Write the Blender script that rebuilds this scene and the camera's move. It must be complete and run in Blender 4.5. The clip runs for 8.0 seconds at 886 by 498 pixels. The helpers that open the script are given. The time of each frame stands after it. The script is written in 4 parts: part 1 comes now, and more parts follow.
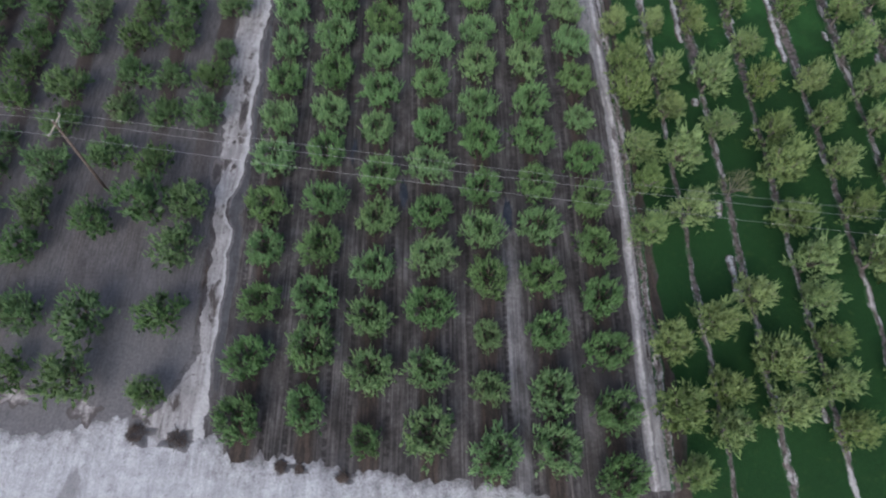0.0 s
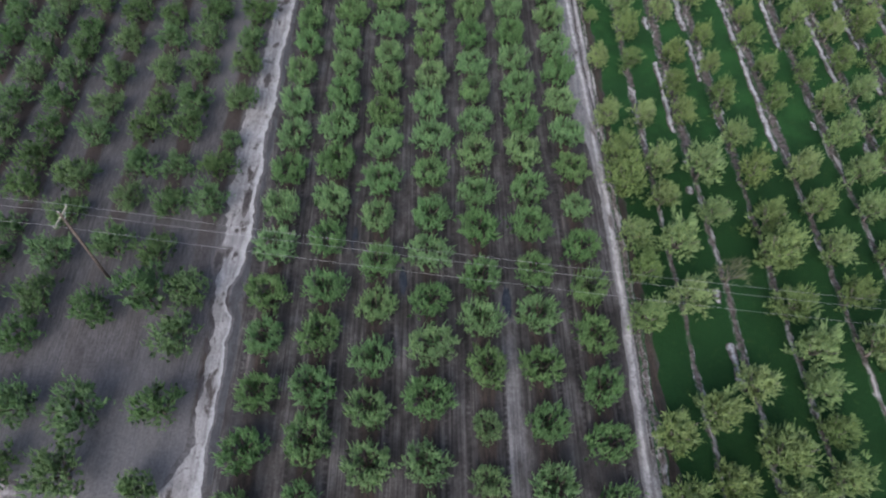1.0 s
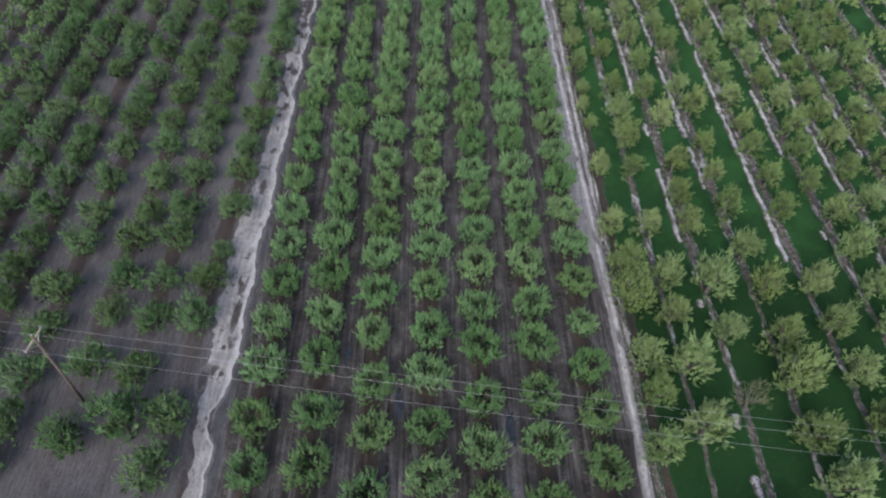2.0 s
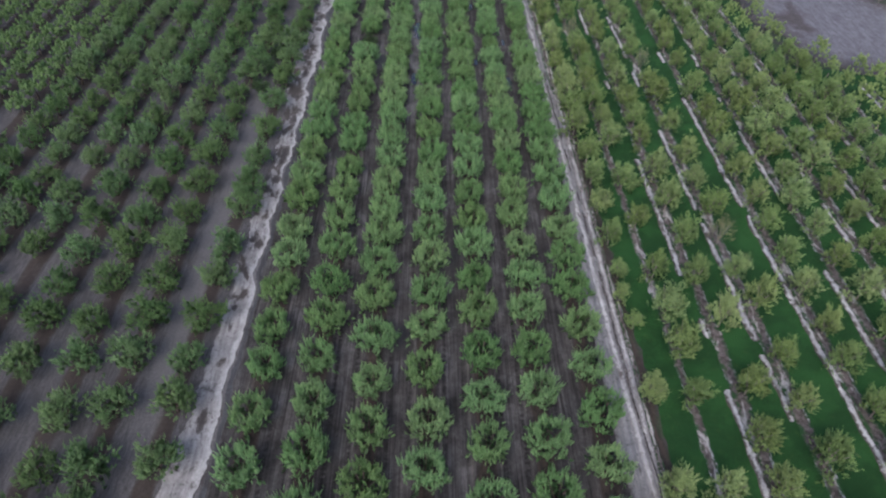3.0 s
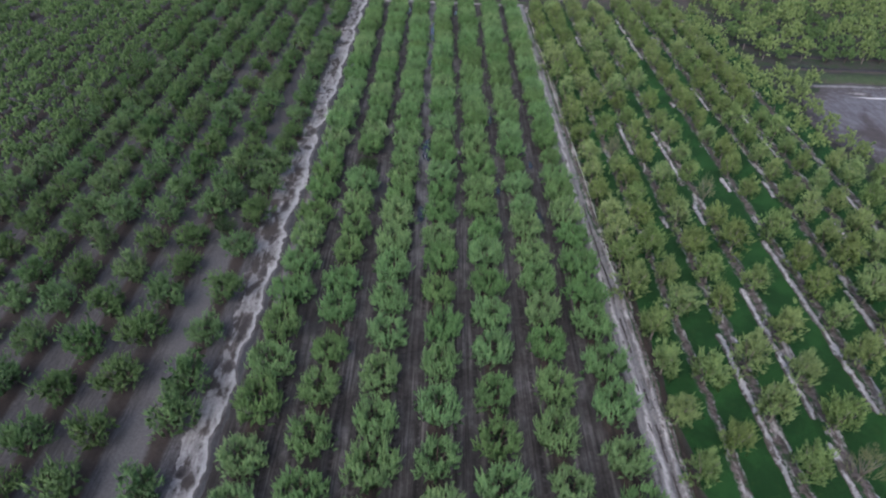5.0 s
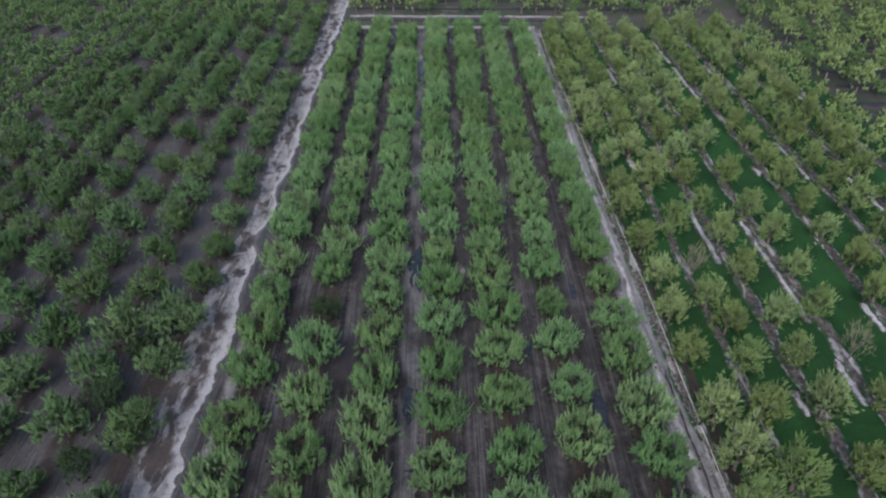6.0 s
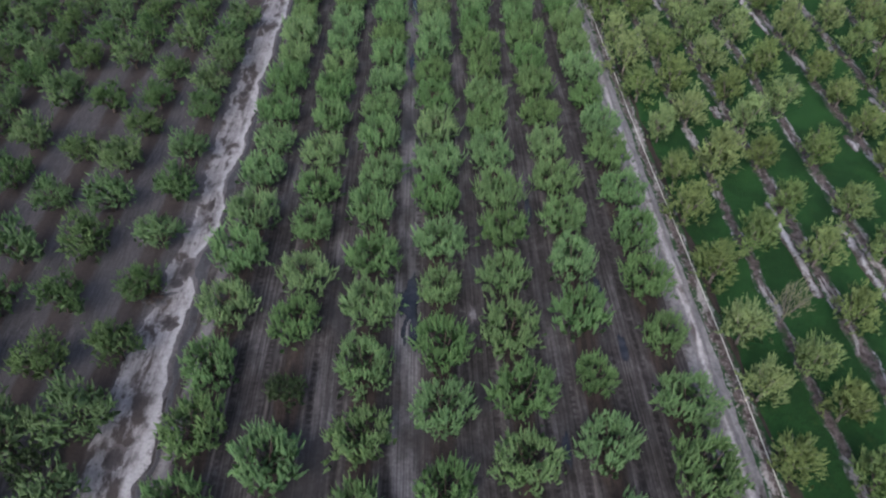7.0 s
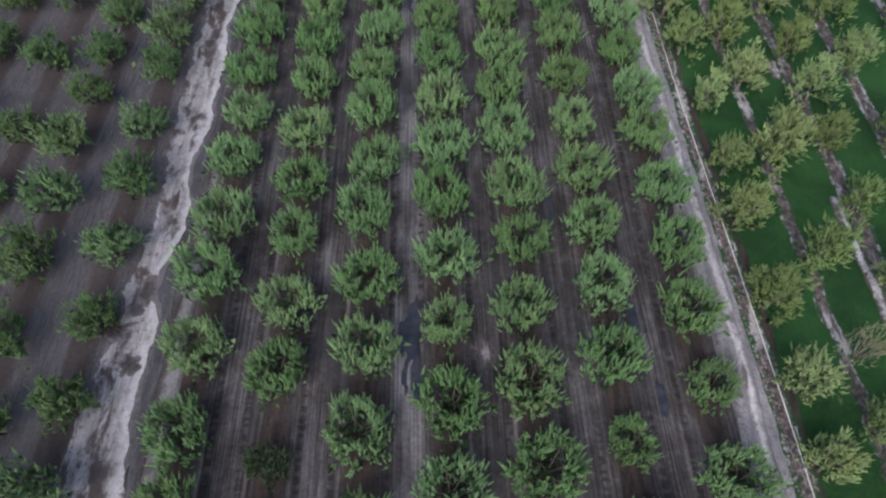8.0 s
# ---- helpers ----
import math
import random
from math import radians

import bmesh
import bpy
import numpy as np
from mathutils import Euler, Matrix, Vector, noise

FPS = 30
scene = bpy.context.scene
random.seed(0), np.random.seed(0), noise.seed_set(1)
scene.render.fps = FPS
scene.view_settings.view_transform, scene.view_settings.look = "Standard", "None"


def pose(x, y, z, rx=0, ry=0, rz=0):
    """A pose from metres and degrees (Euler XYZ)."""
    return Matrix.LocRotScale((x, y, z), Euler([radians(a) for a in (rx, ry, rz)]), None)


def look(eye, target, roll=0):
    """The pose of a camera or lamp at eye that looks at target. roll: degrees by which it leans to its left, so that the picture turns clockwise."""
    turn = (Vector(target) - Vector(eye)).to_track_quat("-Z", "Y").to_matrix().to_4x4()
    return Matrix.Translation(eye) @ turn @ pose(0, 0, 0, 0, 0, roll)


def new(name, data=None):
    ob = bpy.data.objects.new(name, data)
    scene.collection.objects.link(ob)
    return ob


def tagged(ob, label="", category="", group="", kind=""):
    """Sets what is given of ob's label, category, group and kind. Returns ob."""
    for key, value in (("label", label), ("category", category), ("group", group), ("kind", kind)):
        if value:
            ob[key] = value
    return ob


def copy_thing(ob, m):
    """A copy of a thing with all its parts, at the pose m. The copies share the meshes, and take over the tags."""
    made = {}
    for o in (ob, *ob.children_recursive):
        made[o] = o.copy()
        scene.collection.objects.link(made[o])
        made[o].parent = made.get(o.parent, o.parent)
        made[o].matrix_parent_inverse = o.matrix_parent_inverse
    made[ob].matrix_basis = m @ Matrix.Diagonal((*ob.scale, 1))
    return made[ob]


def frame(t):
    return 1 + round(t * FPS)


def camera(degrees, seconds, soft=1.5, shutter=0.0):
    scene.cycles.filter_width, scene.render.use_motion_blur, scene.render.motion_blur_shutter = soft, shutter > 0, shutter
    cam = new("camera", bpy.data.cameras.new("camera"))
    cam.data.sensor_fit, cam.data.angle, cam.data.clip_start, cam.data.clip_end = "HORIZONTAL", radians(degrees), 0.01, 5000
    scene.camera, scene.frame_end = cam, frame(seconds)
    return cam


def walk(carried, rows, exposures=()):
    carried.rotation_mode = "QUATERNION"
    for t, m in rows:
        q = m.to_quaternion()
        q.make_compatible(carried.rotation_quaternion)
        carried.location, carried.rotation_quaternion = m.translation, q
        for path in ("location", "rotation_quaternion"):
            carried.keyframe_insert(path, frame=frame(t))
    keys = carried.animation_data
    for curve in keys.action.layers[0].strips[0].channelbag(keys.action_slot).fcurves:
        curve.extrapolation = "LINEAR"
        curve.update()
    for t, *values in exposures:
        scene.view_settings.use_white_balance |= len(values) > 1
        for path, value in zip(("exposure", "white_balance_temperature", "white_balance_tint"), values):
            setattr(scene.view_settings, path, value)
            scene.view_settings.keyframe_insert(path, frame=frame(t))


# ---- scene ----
cam = camera(67.0, 8.0, soft=2.3)
PATH = [
    (0, (-0.268, -0.849, 47.962), (-0.219, 0.063, 46.183), 3.0),
    (0.5, (-0.177, -0.693, 48.561), (-0.132, 0.311, 46.832), 2.5),
    (1, (-0.079, -0.032, 48.696), (-0.036, 1.072, 47.029), 2.2),
    (1.5, (-0.038, 1.6, 48.427), (0.005, 2.803, 46.829), 2.1),
    (2, (-0.227, 3.961, 48.094), (-0.178, 5.26, 46.574), 2.3),
    (2.2, (-0.286, 5.168, 47.897), (-0.236, 6.506, 46.411), 2.4),
    (3.3, (-0.914, 30.72, 42.701), (-0.842, 32.222, 41.383), 3.1),
    (3.5, (-0.369, 32.662, 42.098), (-0.31, 34.173, 40.789), 2.5),
    (4, (-0.515, 36.553, 41.061), (-0.477, 38.1, 39.793), 2.5),
    (4.5, (-0.732, 40.973, 39.918), (-0.692, 42.56, 38.701), 2.7),
    (5, (-0.846, 45.991, 38.988), (-0.812, 47.616, 37.822), 2.6),
    (5.2, (-1.106, 48.039, 38.814), (-1.071, 49.68, 37.672), 2.8),
    (5.3, (-1.04, 51.04, 38.35), (-1.005, 52.68, 37.205), 2.5),
    (5.5, (-0.87, 58.44, 37.2), (-0.835, 60.075, 36.05), 2.0),
    (6.0, (-0.47, 76.4, 34.45), (-0.44, 78.025, 33.285), 0.6),
    (6.2, (-0.3, 83.8, 33.3), (-0.27, 85.423, 32.132), 0.0),
    (6.3, (-0.228, 86.794, 32.819), (-0.197, 88.416, 31.649), -0.2),
    (6.5, (-0.277, 89.015, 32.787), (-0.246, 90.59, 31.554), -0.1),
    (7, (-0.34, 94.489, 32.357), (-0.312, 95.909, 30.95), -0.1),
    (7.5, (-0.332, 99.869, 32.259), (-0.313, 101.051, 30.646), -0.2),
    (8, (-0.512, 105.488, 32.375), (-0.49, 106.632, 30.734), -0.2),
]
walk(cam, [(t, look(eye, target, roll)) for t, eye, target, roll in PATH],
     [(0.0, 0.47, 6150, 9), (1.0, 0.58, 6150, 9), (2.0, 0.58, 6200, 9), (3.5, 0.42, 6080, 12), (5.0, 0.36, 6050, 11), (6.5, 0.33, 6080, 11), (7.2, 0.42, 6200, 14), (8.0, 0.53, 6200, 14)])

# ---- world and light: a bright overcast evening ----
SUN_EL, SUN_AZ = 43.0, 200.0      # degrees; azimuth clockwise from +y
SKY_STRENGTH, SUN_STRENGTH = 0.155, 1.3
world = bpy.data.worlds.new("overcast_sky")
scene.world = world
world.use_nodes = True
wt = world.node_tree
wt.nodes.clear()
sky = wt.nodes.new("ShaderNodeTexSky")
sky.sky_type = "NISHITA"
sky.sun_disc = False
sky.sun_elevation = radians(SUN_EL)
sky.sun_rotation = radians(SUN_AZ)
sky.air_density, sky.dust_density, sky.ozone_density = 1.0, 4.0, 1.0
grey = wt.nodes.new("ShaderNodeHueSaturation")
grey.inputs["Saturation"].default_value = 0.97
bg = wt.nodes.new("ShaderNodeBackground")
bg.inputs["Strength"].default_value = SKY_STRENGTH
wo = wt.nodes.new("ShaderNodeOutputWorld")
wt.links.new(sky.outputs["Color"], grey.inputs["Color"])
wt.links.new(grey.outputs["Color"], bg.inputs["Color"])
wt.links.new(bg.outputs["Background"], wo.inputs["Surface"])
sun_data = bpy.data.lights.new("sun", "SUN")
sun_data.energy, sun_data.angle, sun_data.color = SUN_STRENGTH, radians(50), (1.0, 0.975, 1.0)
sun = new("sun", sun_data)
sd = Vector((math.sin(radians(SUN_AZ)) * math.cos(radians(SUN_EL)), math.cos(radians(SUN_AZ)) * math.cos(radians(SUN_EL)), math.sin(radians(SUN_EL))))
sun.matrix_world = look(sd * 300, (0, 0, 0))

# ---- the plan, in metres: rows run along +y ----
ROW_X = (-13.0, -8.65, -4.4, 0.0, 4.3, 8.75, 13.1)   # the middle block
LANE = 4.37                                            # row to row
LEFT_X = [-19.5 - 4.15 * k for k in range(22)]
RIGHT_X = [17.7, 21.0, 25.1, 29.4, 34.7, 39.5, 43.9] + [48.2 + 4.3 * k for k in range(16)]
FIELD_S, FIELD_N = 5.5, 186.0


# ---- node helpers ----
class Mat:
    """A node material with a principled surface."""

    def __init__(self, name):
        self.m = bpy.data.materials.new(name)
        self.m.use_nodes = True
        self.t = self.m.node_tree
        self.bsdf = self.t.nodes["Principled BSDF"]
        self.out = self.t.nodes["Material Output"]
        self.xyz = self.t.nodes.new("ShaderNodeTexCoord").outputs["Object"]

    def put(self, sock, value):
        if isinstance(value, bpy.types.NodeSocket):
            self.t.links.new(value, sock)
        elif sock.type == "RGBA" and not isinstance(value, (int, float)):
            sock.default_value = (*value, 1) if len(value) == 3 else value
        else:
            sock.default_value = value

    def scaled(self, sx, sy, sz=1.0, vec=None):
        n = self.t.nodes.new("ShaderNodeMapping")
        n.inputs["Scale"].default_value = (sx, sy, sz)
        self.put(n.inputs["Vector"], vec or self.xyz)
        return n.outputs["Vector"]

    def fbm(self, scale, detail=4.0, rough=0.6, vec=None, warp=0.0):
        n = self.t.nodes.new("ShaderNodeTexNoise")
        self.put(n.inputs["Vector"], vec or self.xyz)
        n.inputs["Scale"].default_value = scale
        n.inputs["Detail"].default_value = detail
        n.inputs["Roughness"].default_value = rough
        n.inputs["Distortion"].default_value = warp
        return n.outputs["Fac"]

    def calc(self, op, a, b=0.0, c=0.0):
        n = self.t.nodes.new("ShaderNodeMath")
        n.operation = op
        for k, v in enumerate((a, b, c)):
            self.put(n.inputs[k], v)
        return n.outputs[0]

    def step(self, v, lo, hi, to_lo=0.0, to_hi=1.0):
        n = self.t.nodes.new("ShaderNodeMapRange")
        n.interpolation_type = "SMOOTHSTEP"
        for k, s in zip(("Value", "From Min", "From Max", "To Min", "To Max"), (v, lo, hi, to_lo, to_hi)):
            self.put(n.inputs[k], s)
        return n.outputs["Result"]

    def mix(self, f, a, b):
        n = self.t.nodes.new("ShaderNodeMix")
        n.data_type = "RGBA"
        self.put(n.inputs["Factor"], f)
        self.put(n.inputs[6], a)
        self.put(n.inputs[7], b)
        return n.outputs[2]

    def tint(self, color, value=1.0, sat=1.0, hue=0.5):
        n = self.t.nodes.new("ShaderNodeHueSaturation")
        self.put(n.inputs["Color"], color)
        self.put(n.inputs["Value"], value)
        self.put(n.inputs["Saturation"], sat)
        self.put(n.inputs["Hue"], hue)
        return n.outputs["Color"]

    def split(self, vec=None):
        n = self.t.nodes.new("ShaderNodeSeparateXYZ")
        self.put(n.inputs[0], vec or self.xyz)
        return n.outputs

    def finish(self, color, rough=0.9, bump=None, strength=0.3, dist=0.05, metal=0.0, spec=0.3):
        self.put(self.bsdf.inputs["Base Color"], color)
        self.put(self.bsdf.inputs["Roughness"], rough)
        self.put(self.bsdf.inputs["Metallic"], metal)
        self.put(self.bsdf.inputs["Specular IOR Level"], spec)
        if bump is not None:
            n = self.t.nodes.new("ShaderNodeBump")
            n.inputs["Strength"].default_value = strength
            n.inputs["Distance"].default_value = dist
            self.put(n.inputs["Height"], bump)
            self.t.links.new(n.outputs["Normal"], self.bsdf.inputs["Normal"])
        return self.m


# ---- materials ----
def soil_material():
    s = Mat("orchard_soil")
    x, y, z = s.split()
    wob = s.calc("MULTIPLY", s.calc("SUBTRACT", s.fbm(0.35, 5), 0.5), 1.6)
    fine = s.fbm(5.0, 6, 0.7)
    patch = s.fbm(0.16, 5, 0.6)
    streak = s.fbm(1.0, 4, 0.6, s.scaled(5.5, 0.16))
    comb = s.fbm(1.0, 3, 0.6, s.scaled(8.0, 0.7))
    # the middle block: dark damp loam with a paler driven lane between the rows
    lane = s.calc("ABSOLUTE", s.calc("SUBTRACT", s.calc("FRACT", s.calc("DIVIDE", s.calc("ADD", x, s.calc("MULTIPLY", wob, 0.12)), LANE)), 0.5))
    lane = s.calc("MULTIPLY", lane, LANE)
    mid = s.mix(s.step(s.calc("ADD", s.calc("MULTIPLY", streak, 0.55), s.calc("MULTIPLY", s.fbm(0.9, 5, 0.65), 0.45)), 0.36, 0.64), (0.0255, 0.0225, 0.0222), (0.066, 0.0610, 0.0615))
    mid = s.mix(s.calc("MULTIPLY", s.calc("MULTIPLY", s.step(lane, 1.25, 0.2), s.step(streak, 0.30, 0.62)), s.step(patch, 0.46, 0.62)), mid, (0.090, 0.085, 0.087))
    # smooth grey silt settled along two lanes
    silt = s.calc("MULTIPLY", s.step(s.calc("ABSOLUTE", s.calc("ADD", s.calc("ADD", x, 2.1), s.calc("MULTIPLY", wob, 0.5))), 1.0, 0.5), s.step(s.calc("ADD", y, s.calc("MULTIPLY", wob, 6.0)), 96.0, 104.0))
    other = s.calc("MULTIPLY", s.step(s.calc("ABSOLUTE", s.calc("SUBTRACT", s.calc("ADD", x, s.calc("MULTIPLY", wob, 0.5)), 6.5)), 0.9, 0.4), s.step(s.calc("ADD", y, s.calc("MULTIPLY", wob, 6.0)), 30.0, 22.0))
    mid = s.mix(s.calc("MULTIPLY", s.calc("MAXIMUM", silt, other), s.step(s.fbm(0.45, 4, 0.6, s.scaled(1.4, 0.6)), 0.30, 0.52)), mid, (0.112, 0.108, 0.113))
    # wheel ruts with the tread's print across them
    tread = s.step(s.fbm(1.0, 2, 0.5, s.scaled(1.2, 3.4)), 0.40, 0.56)
    rut = s.calc("MULTIPLY", s.step(s.calc("ABSOLUTE", s.calc("SUBTRACT", lane, 0.80)), 0.24, 0.10), s.step(s.fbm(0.07, 3, 0.5, s.scaled(3.0, 0.7)), 0.40, 0.52))
    mid = s.mix(s.calc("MULTIPLY", rut, s.calc("MULTIPLY", tread, 0.85)), mid, (0.019, 0.0165, 0.017))
    ridge = s.calc("MULTIPLY", s.step(s.calc("ABSOLUTE", s.calc("SUBTRACT", lane, 1.14)), 0.14, 0.04), s.step(s.fbm(0.12, 3), 0.44, 0.56))
    mid = s.mix(s.calc("MULTIPLY", ridge, 0.6), mid, (0.105, 0.094, 0.090))
    line = s.fbm(1.0, 3, 0.6, s.scaled(9.0, 0.10))
    mid = s.tint(mid, s.step(s.calc("ADD", s.calc("MULTIPLY", line, 0.75), s.calc("MULTIPLY", s.fbm(2.2, 4, 0.65), 0.25)), 0.38, 0.62, 0.66, 1.34))
    mid = s.tint(mid, s.step(s.fbm(0.6, 4, 0.6, s.scaled(1.0, 0.45), 0.6), 0.36, 0.64, 0.70, 1.32))
    # leaf litter and rusty earth along the tree lines
    rust = s.mix(s.step(s.fbm(1.0, 4, 0.65, s.scaled(3.0, 0.5)), 0.38, 0.62), (0.021, 0.0165, 0.0140), (0.052, 0.0370, 0.0300))
    mid = s.mix(s.calc("MULTIPLY", s.step(s.calc("ADD", lane, s.calc("MULTIPLY", wob, 0.6)), 1.25, 1.75), 0.85), mid, rust)
    damp = s.step(s.fbm(0.11, 4, 0.6, s.scaled(1.6, 1.0)), 0.56, 0.66)
    mid = s.mix(s.calc("MULTIPLY", damp, 0.6), mid, (0.031, 0.029, 0.031))
    # the block beyond the sandy track: paler, combed and dry
    dry = s.mix(s.step(comb, 0.3, 0.7), (0.054, 0.0510, 0.0535), (0.104, 0.0990, 0.1035))
    lft = s.calc("ABSOLUTE", s.calc("SUBTRACT", s.calc("FRACT", s.calc("DIVIDE", s.calc("ADD", s.calc("ADD", x, 19.5), s.calc("MULTIPLY", wob, 0.2)), 4.15)), 0.5))
    dry = s.mix(s.calc("MULTIPLY", s.step(s.calc("ADD", lft, s.calc("MULTIPLY", s.calc("SUBTRACT", s.fbm(0.8, 4), 0.5), 0.12)), 0.27, 0.37), s.step(y, 26.0, 42.0, 0.2, 0.92)), dry, (0.040, 0.031, 0.027))
    pale = s.calc("MULTIPLY", s.step(s.calc("ABSOLUTE", s.calc("ADD", s.calc("ADD", x, 21.0), s.calc("MULTIPLY", wob, 0.6))), 1.25, 0.8), s.calc("MULTIPLY", s.step(y, 48.0, 56.0), s.step(y, 104.0, 96.0)))
    dry = s.mix(s.calc("MULTIPLY", pale, 0.85), dry, (0.112, 0.108, 0.113))
    dry = s.mix(s.step(s.calc("ADD", y, s.calc("MULTIPLY", wob, 6.0)), 26.0, 12.0, 0.0, 0.55), dry, (0.130, 0.128, 0.136))
    dry = s.mix(s.calc("MULTIPLY", s.step(patch, 0.55, 0.68), 0.5), dry, (0.050, 0.046, 0.048))
    dry = s.mix(s.calc("MULTIPLY", s.step(patch, 0.40, 0.30), 0.4), dry, (0.118, 0.115, 0.122))
    dry = s.mix(s.step(s.calc("ADD", y, s.calc("MULTIPLY", wob, 8.0)), 92.0, 118.0, 0.0, 0.2), dry, (0.036, 0.034, 0.036))
    # past the meadow: brown earth with weeds
    east = s.mix(s.step(s.fbm(0.5, 5), 0.4, 0.6), (0.048, 0.044, 0.042), (0.030, 0.050, 0.024))
    edge = s.calc("ADD", x, wob)
    col = s.mix(s.step(edge, -17.9, -17.3), dry, mid)
    col = s.mix(s.step(edge, 17.6, 18.4), col, east)
    north = s.mix(s.step(s.fbm(0.3, 5), 0.42, 0.58), (0.070, 0.060, 0.057), (0.045, 0.060, 0.032))
    col = s.mix(s.step(s.calc("ADD", y, wob), 186.5, 187.5), col, north)
    col = s.tint(col, s.step(fine, 0.25, 0.75, 0.72, 1.28))
    h = s.calc("ADD", s.calc("MULTIPLY", fine, 0.5), s.calc("ADD", s.calc("MULTIPLY", comb, 0.5), streak))
    return s.finish(col, s.step(damp, 0, 1, 0.95, 0.55), h, 0.6, 0.06)


def worn_rim(s, col, earth, lo=0.02, hi=0.30, rag=0.9):
    """Lets the strip's colour break up into the earth beside it towards its rim."""
    a = s.t.nodes.new("ShaderNodeAttribute")
    a.attribute_name = "rim"
    n = s.calc("MULTIPLY", s.calc("SUBTRACT", s.fbm(1.5, 6, 0.68), 0.5), rag)
    n = s.calc("ADD", n, s.calc("MULTIPLY", s.calc("SUBTRACT", s.fbm(7.0, 4, 0.6), 0.5), rag * 0.5))
    return s.mix(s.step(s.calc("ADD", a.outputs["Fac"], n), lo, hi), earth, col)


def sand_material(name, pale, dull, dark, cover, scale=0.5, earth=(0.070, 0.062, 0.063), lo=0.02, hi=0.30, rag=0.9, lip=0.0, worse=0.0):
    """Loose bleached sand, with darker crusted and littered patches."""
    s = Mat(name)
    big = s.fbm(scale, 6, 0.62, s.scaled(1.0, 0.42), 0.4)
    fine = s.fbm(7.0, 5, 0.7)
    rutted = s.fbm(1.0, 4, 0.6, s.scaled(2.6, 0.3))
    col = s.mix(s.step(rutted, 0.38, 0.62), dull, pale)
    lost = s.calc("SUBTRACT", big, s.step(s.split()[1], 58.0, 85.0, worse, 0.0))
    if worse:
        lost = s.calc("ADD", lost, s.calc("MULTIPLY", s.step(s.split()[1], 60.0, 72.0), s.step(s.split()[1], 124.0, 112.0, 0.0, 0.025)))
    col = s.mix(s.step(lost, cover, cover + 0.10), col, dark)
    col = s.mix(s.calc("MULTIPLY", s.step(s.fbm(2.3, 5, 0.7), 0.55, 0.66), 0.72), col, dark)
    col = s.tint(col, s.step(s.fbm(0.8, 4), 0.3, 0.7, 0.85, 1.12))
    if lip:
        a = s.t.nodes.new("ShaderNodeAttribute")
        a.attribute_name = "across"
        f = s.calc("ADD", a.outputs["Fac"], s.calc("MULTIPLY", s.calc("SUBTRACT", s.fbm(0.7, 5, 0.65), 0.5), 0.55))
        col = s.mix(s.calc("MULTIPLY", s.step(f, 0.66, 0.84), lip), col, (0.40, 0.395, 0.402))
    col = worn_rim(s, s.tint(col, s.step(fine, 0.25, 0.75, 0.80, 1.18)), earth, lo, hi, rag)
    return s.finish(col, 0.95, s.calc("ADD", s.calc("MULTIPLY", rutted, 1.2), s.calc("ADD", fine, s.calc("MULTIPLY", big, 2.0))), 0.6, 0.08)


def lawn_material():
    s = Mat("mown_meadow")
    big, mid, fine = s.fbm(0.22, 4), s.fbm(1.6, 5, 0.65), s.fbm(14.0, 4, 0.7)
    col = s.mix(s.step(big, 0.4, 0.62), (0.012, 0.046, 0.012), (0.020, 0.072, 0.018))
    # deeper green towards the south end, below about y 45
    south_tone = s.step(s.calc("ADD", s.split()[1], s.calc("MULTIPLY", big, 14.0)), 58.0, 44.0)
    col = s.mix(s.calc("MULTIPLY", south_tone, 0.8), col, (0.008, 0.034, 0.008))
    col = s.mix(s.calc("MULTIPLY", s.step(mid, 0.56, 0.7), 0.5), col, (0.036, 0.066, 0.016))
    col = s.tint(col, s.step(fine, 0.25, 0.75, 0.6, 1.4))
    return s.finish(col, 0.85, s.calc("ADD", fine, mid), 0.9, 0.07, spec=0.2)


def berm_material():
    s = Mat("row_berm")
    big = s.fbm(0.55, 6, 0.65, s.scaled(2.2, 0.5), 0.5)
    mid, fine = s.fbm(2.6, 5, 0.7), s.fbm(9.0, 4, 0.7)
    col = s.mix(s.step(mid, 0.38, 0.62), (0.046, 0.036, 0.034), (0.140, 0.116, 0.114))
    col = s.mix(s.step(big, 0.53, 0.61), col, (0.34, 0.318, 0.318))
    a = s.t.nodes.new("ShaderNodeAttribute")
    a.attribute_name = "across"
    e = s.calc("ADD", s.calc("ABSOLUTE", s.calc("SUBTRACT", a.outputs["Fac"], 0.47)), s.calc("MULTIPLY", s.calc("SUBTRACT", s.fbm(0.8, 5, 0.65), 0.5), 0.5))
    col = s.mix(s.calc("MULTIPLY", s.step(s.calc("ABSOLUTE", s.calc("SUBTRACT", e, 0.30)), 0.075, 0.02), s.step(s.fbm(0.35, 3), 0.42, 0.56)), col, (0.38, 0.378, 0.400))
    col = s.mix(s.calc("MULTIPLY", s.step(s.fbm(0.9, 5), 0.58, 0.66), 0.8), col, (0.030, 0.060, 0.020))
    col = worn_rim(s, s.tint(col, s.step(fine, 0.25, 0.75, 0.75, 1.25)), (0.018, 0.056, 0.018), 0.30, 0.75, 2.1)
    return s.finish(col, 0.95, s.calc("ADD", mid, fine), 0.8, 0.08)


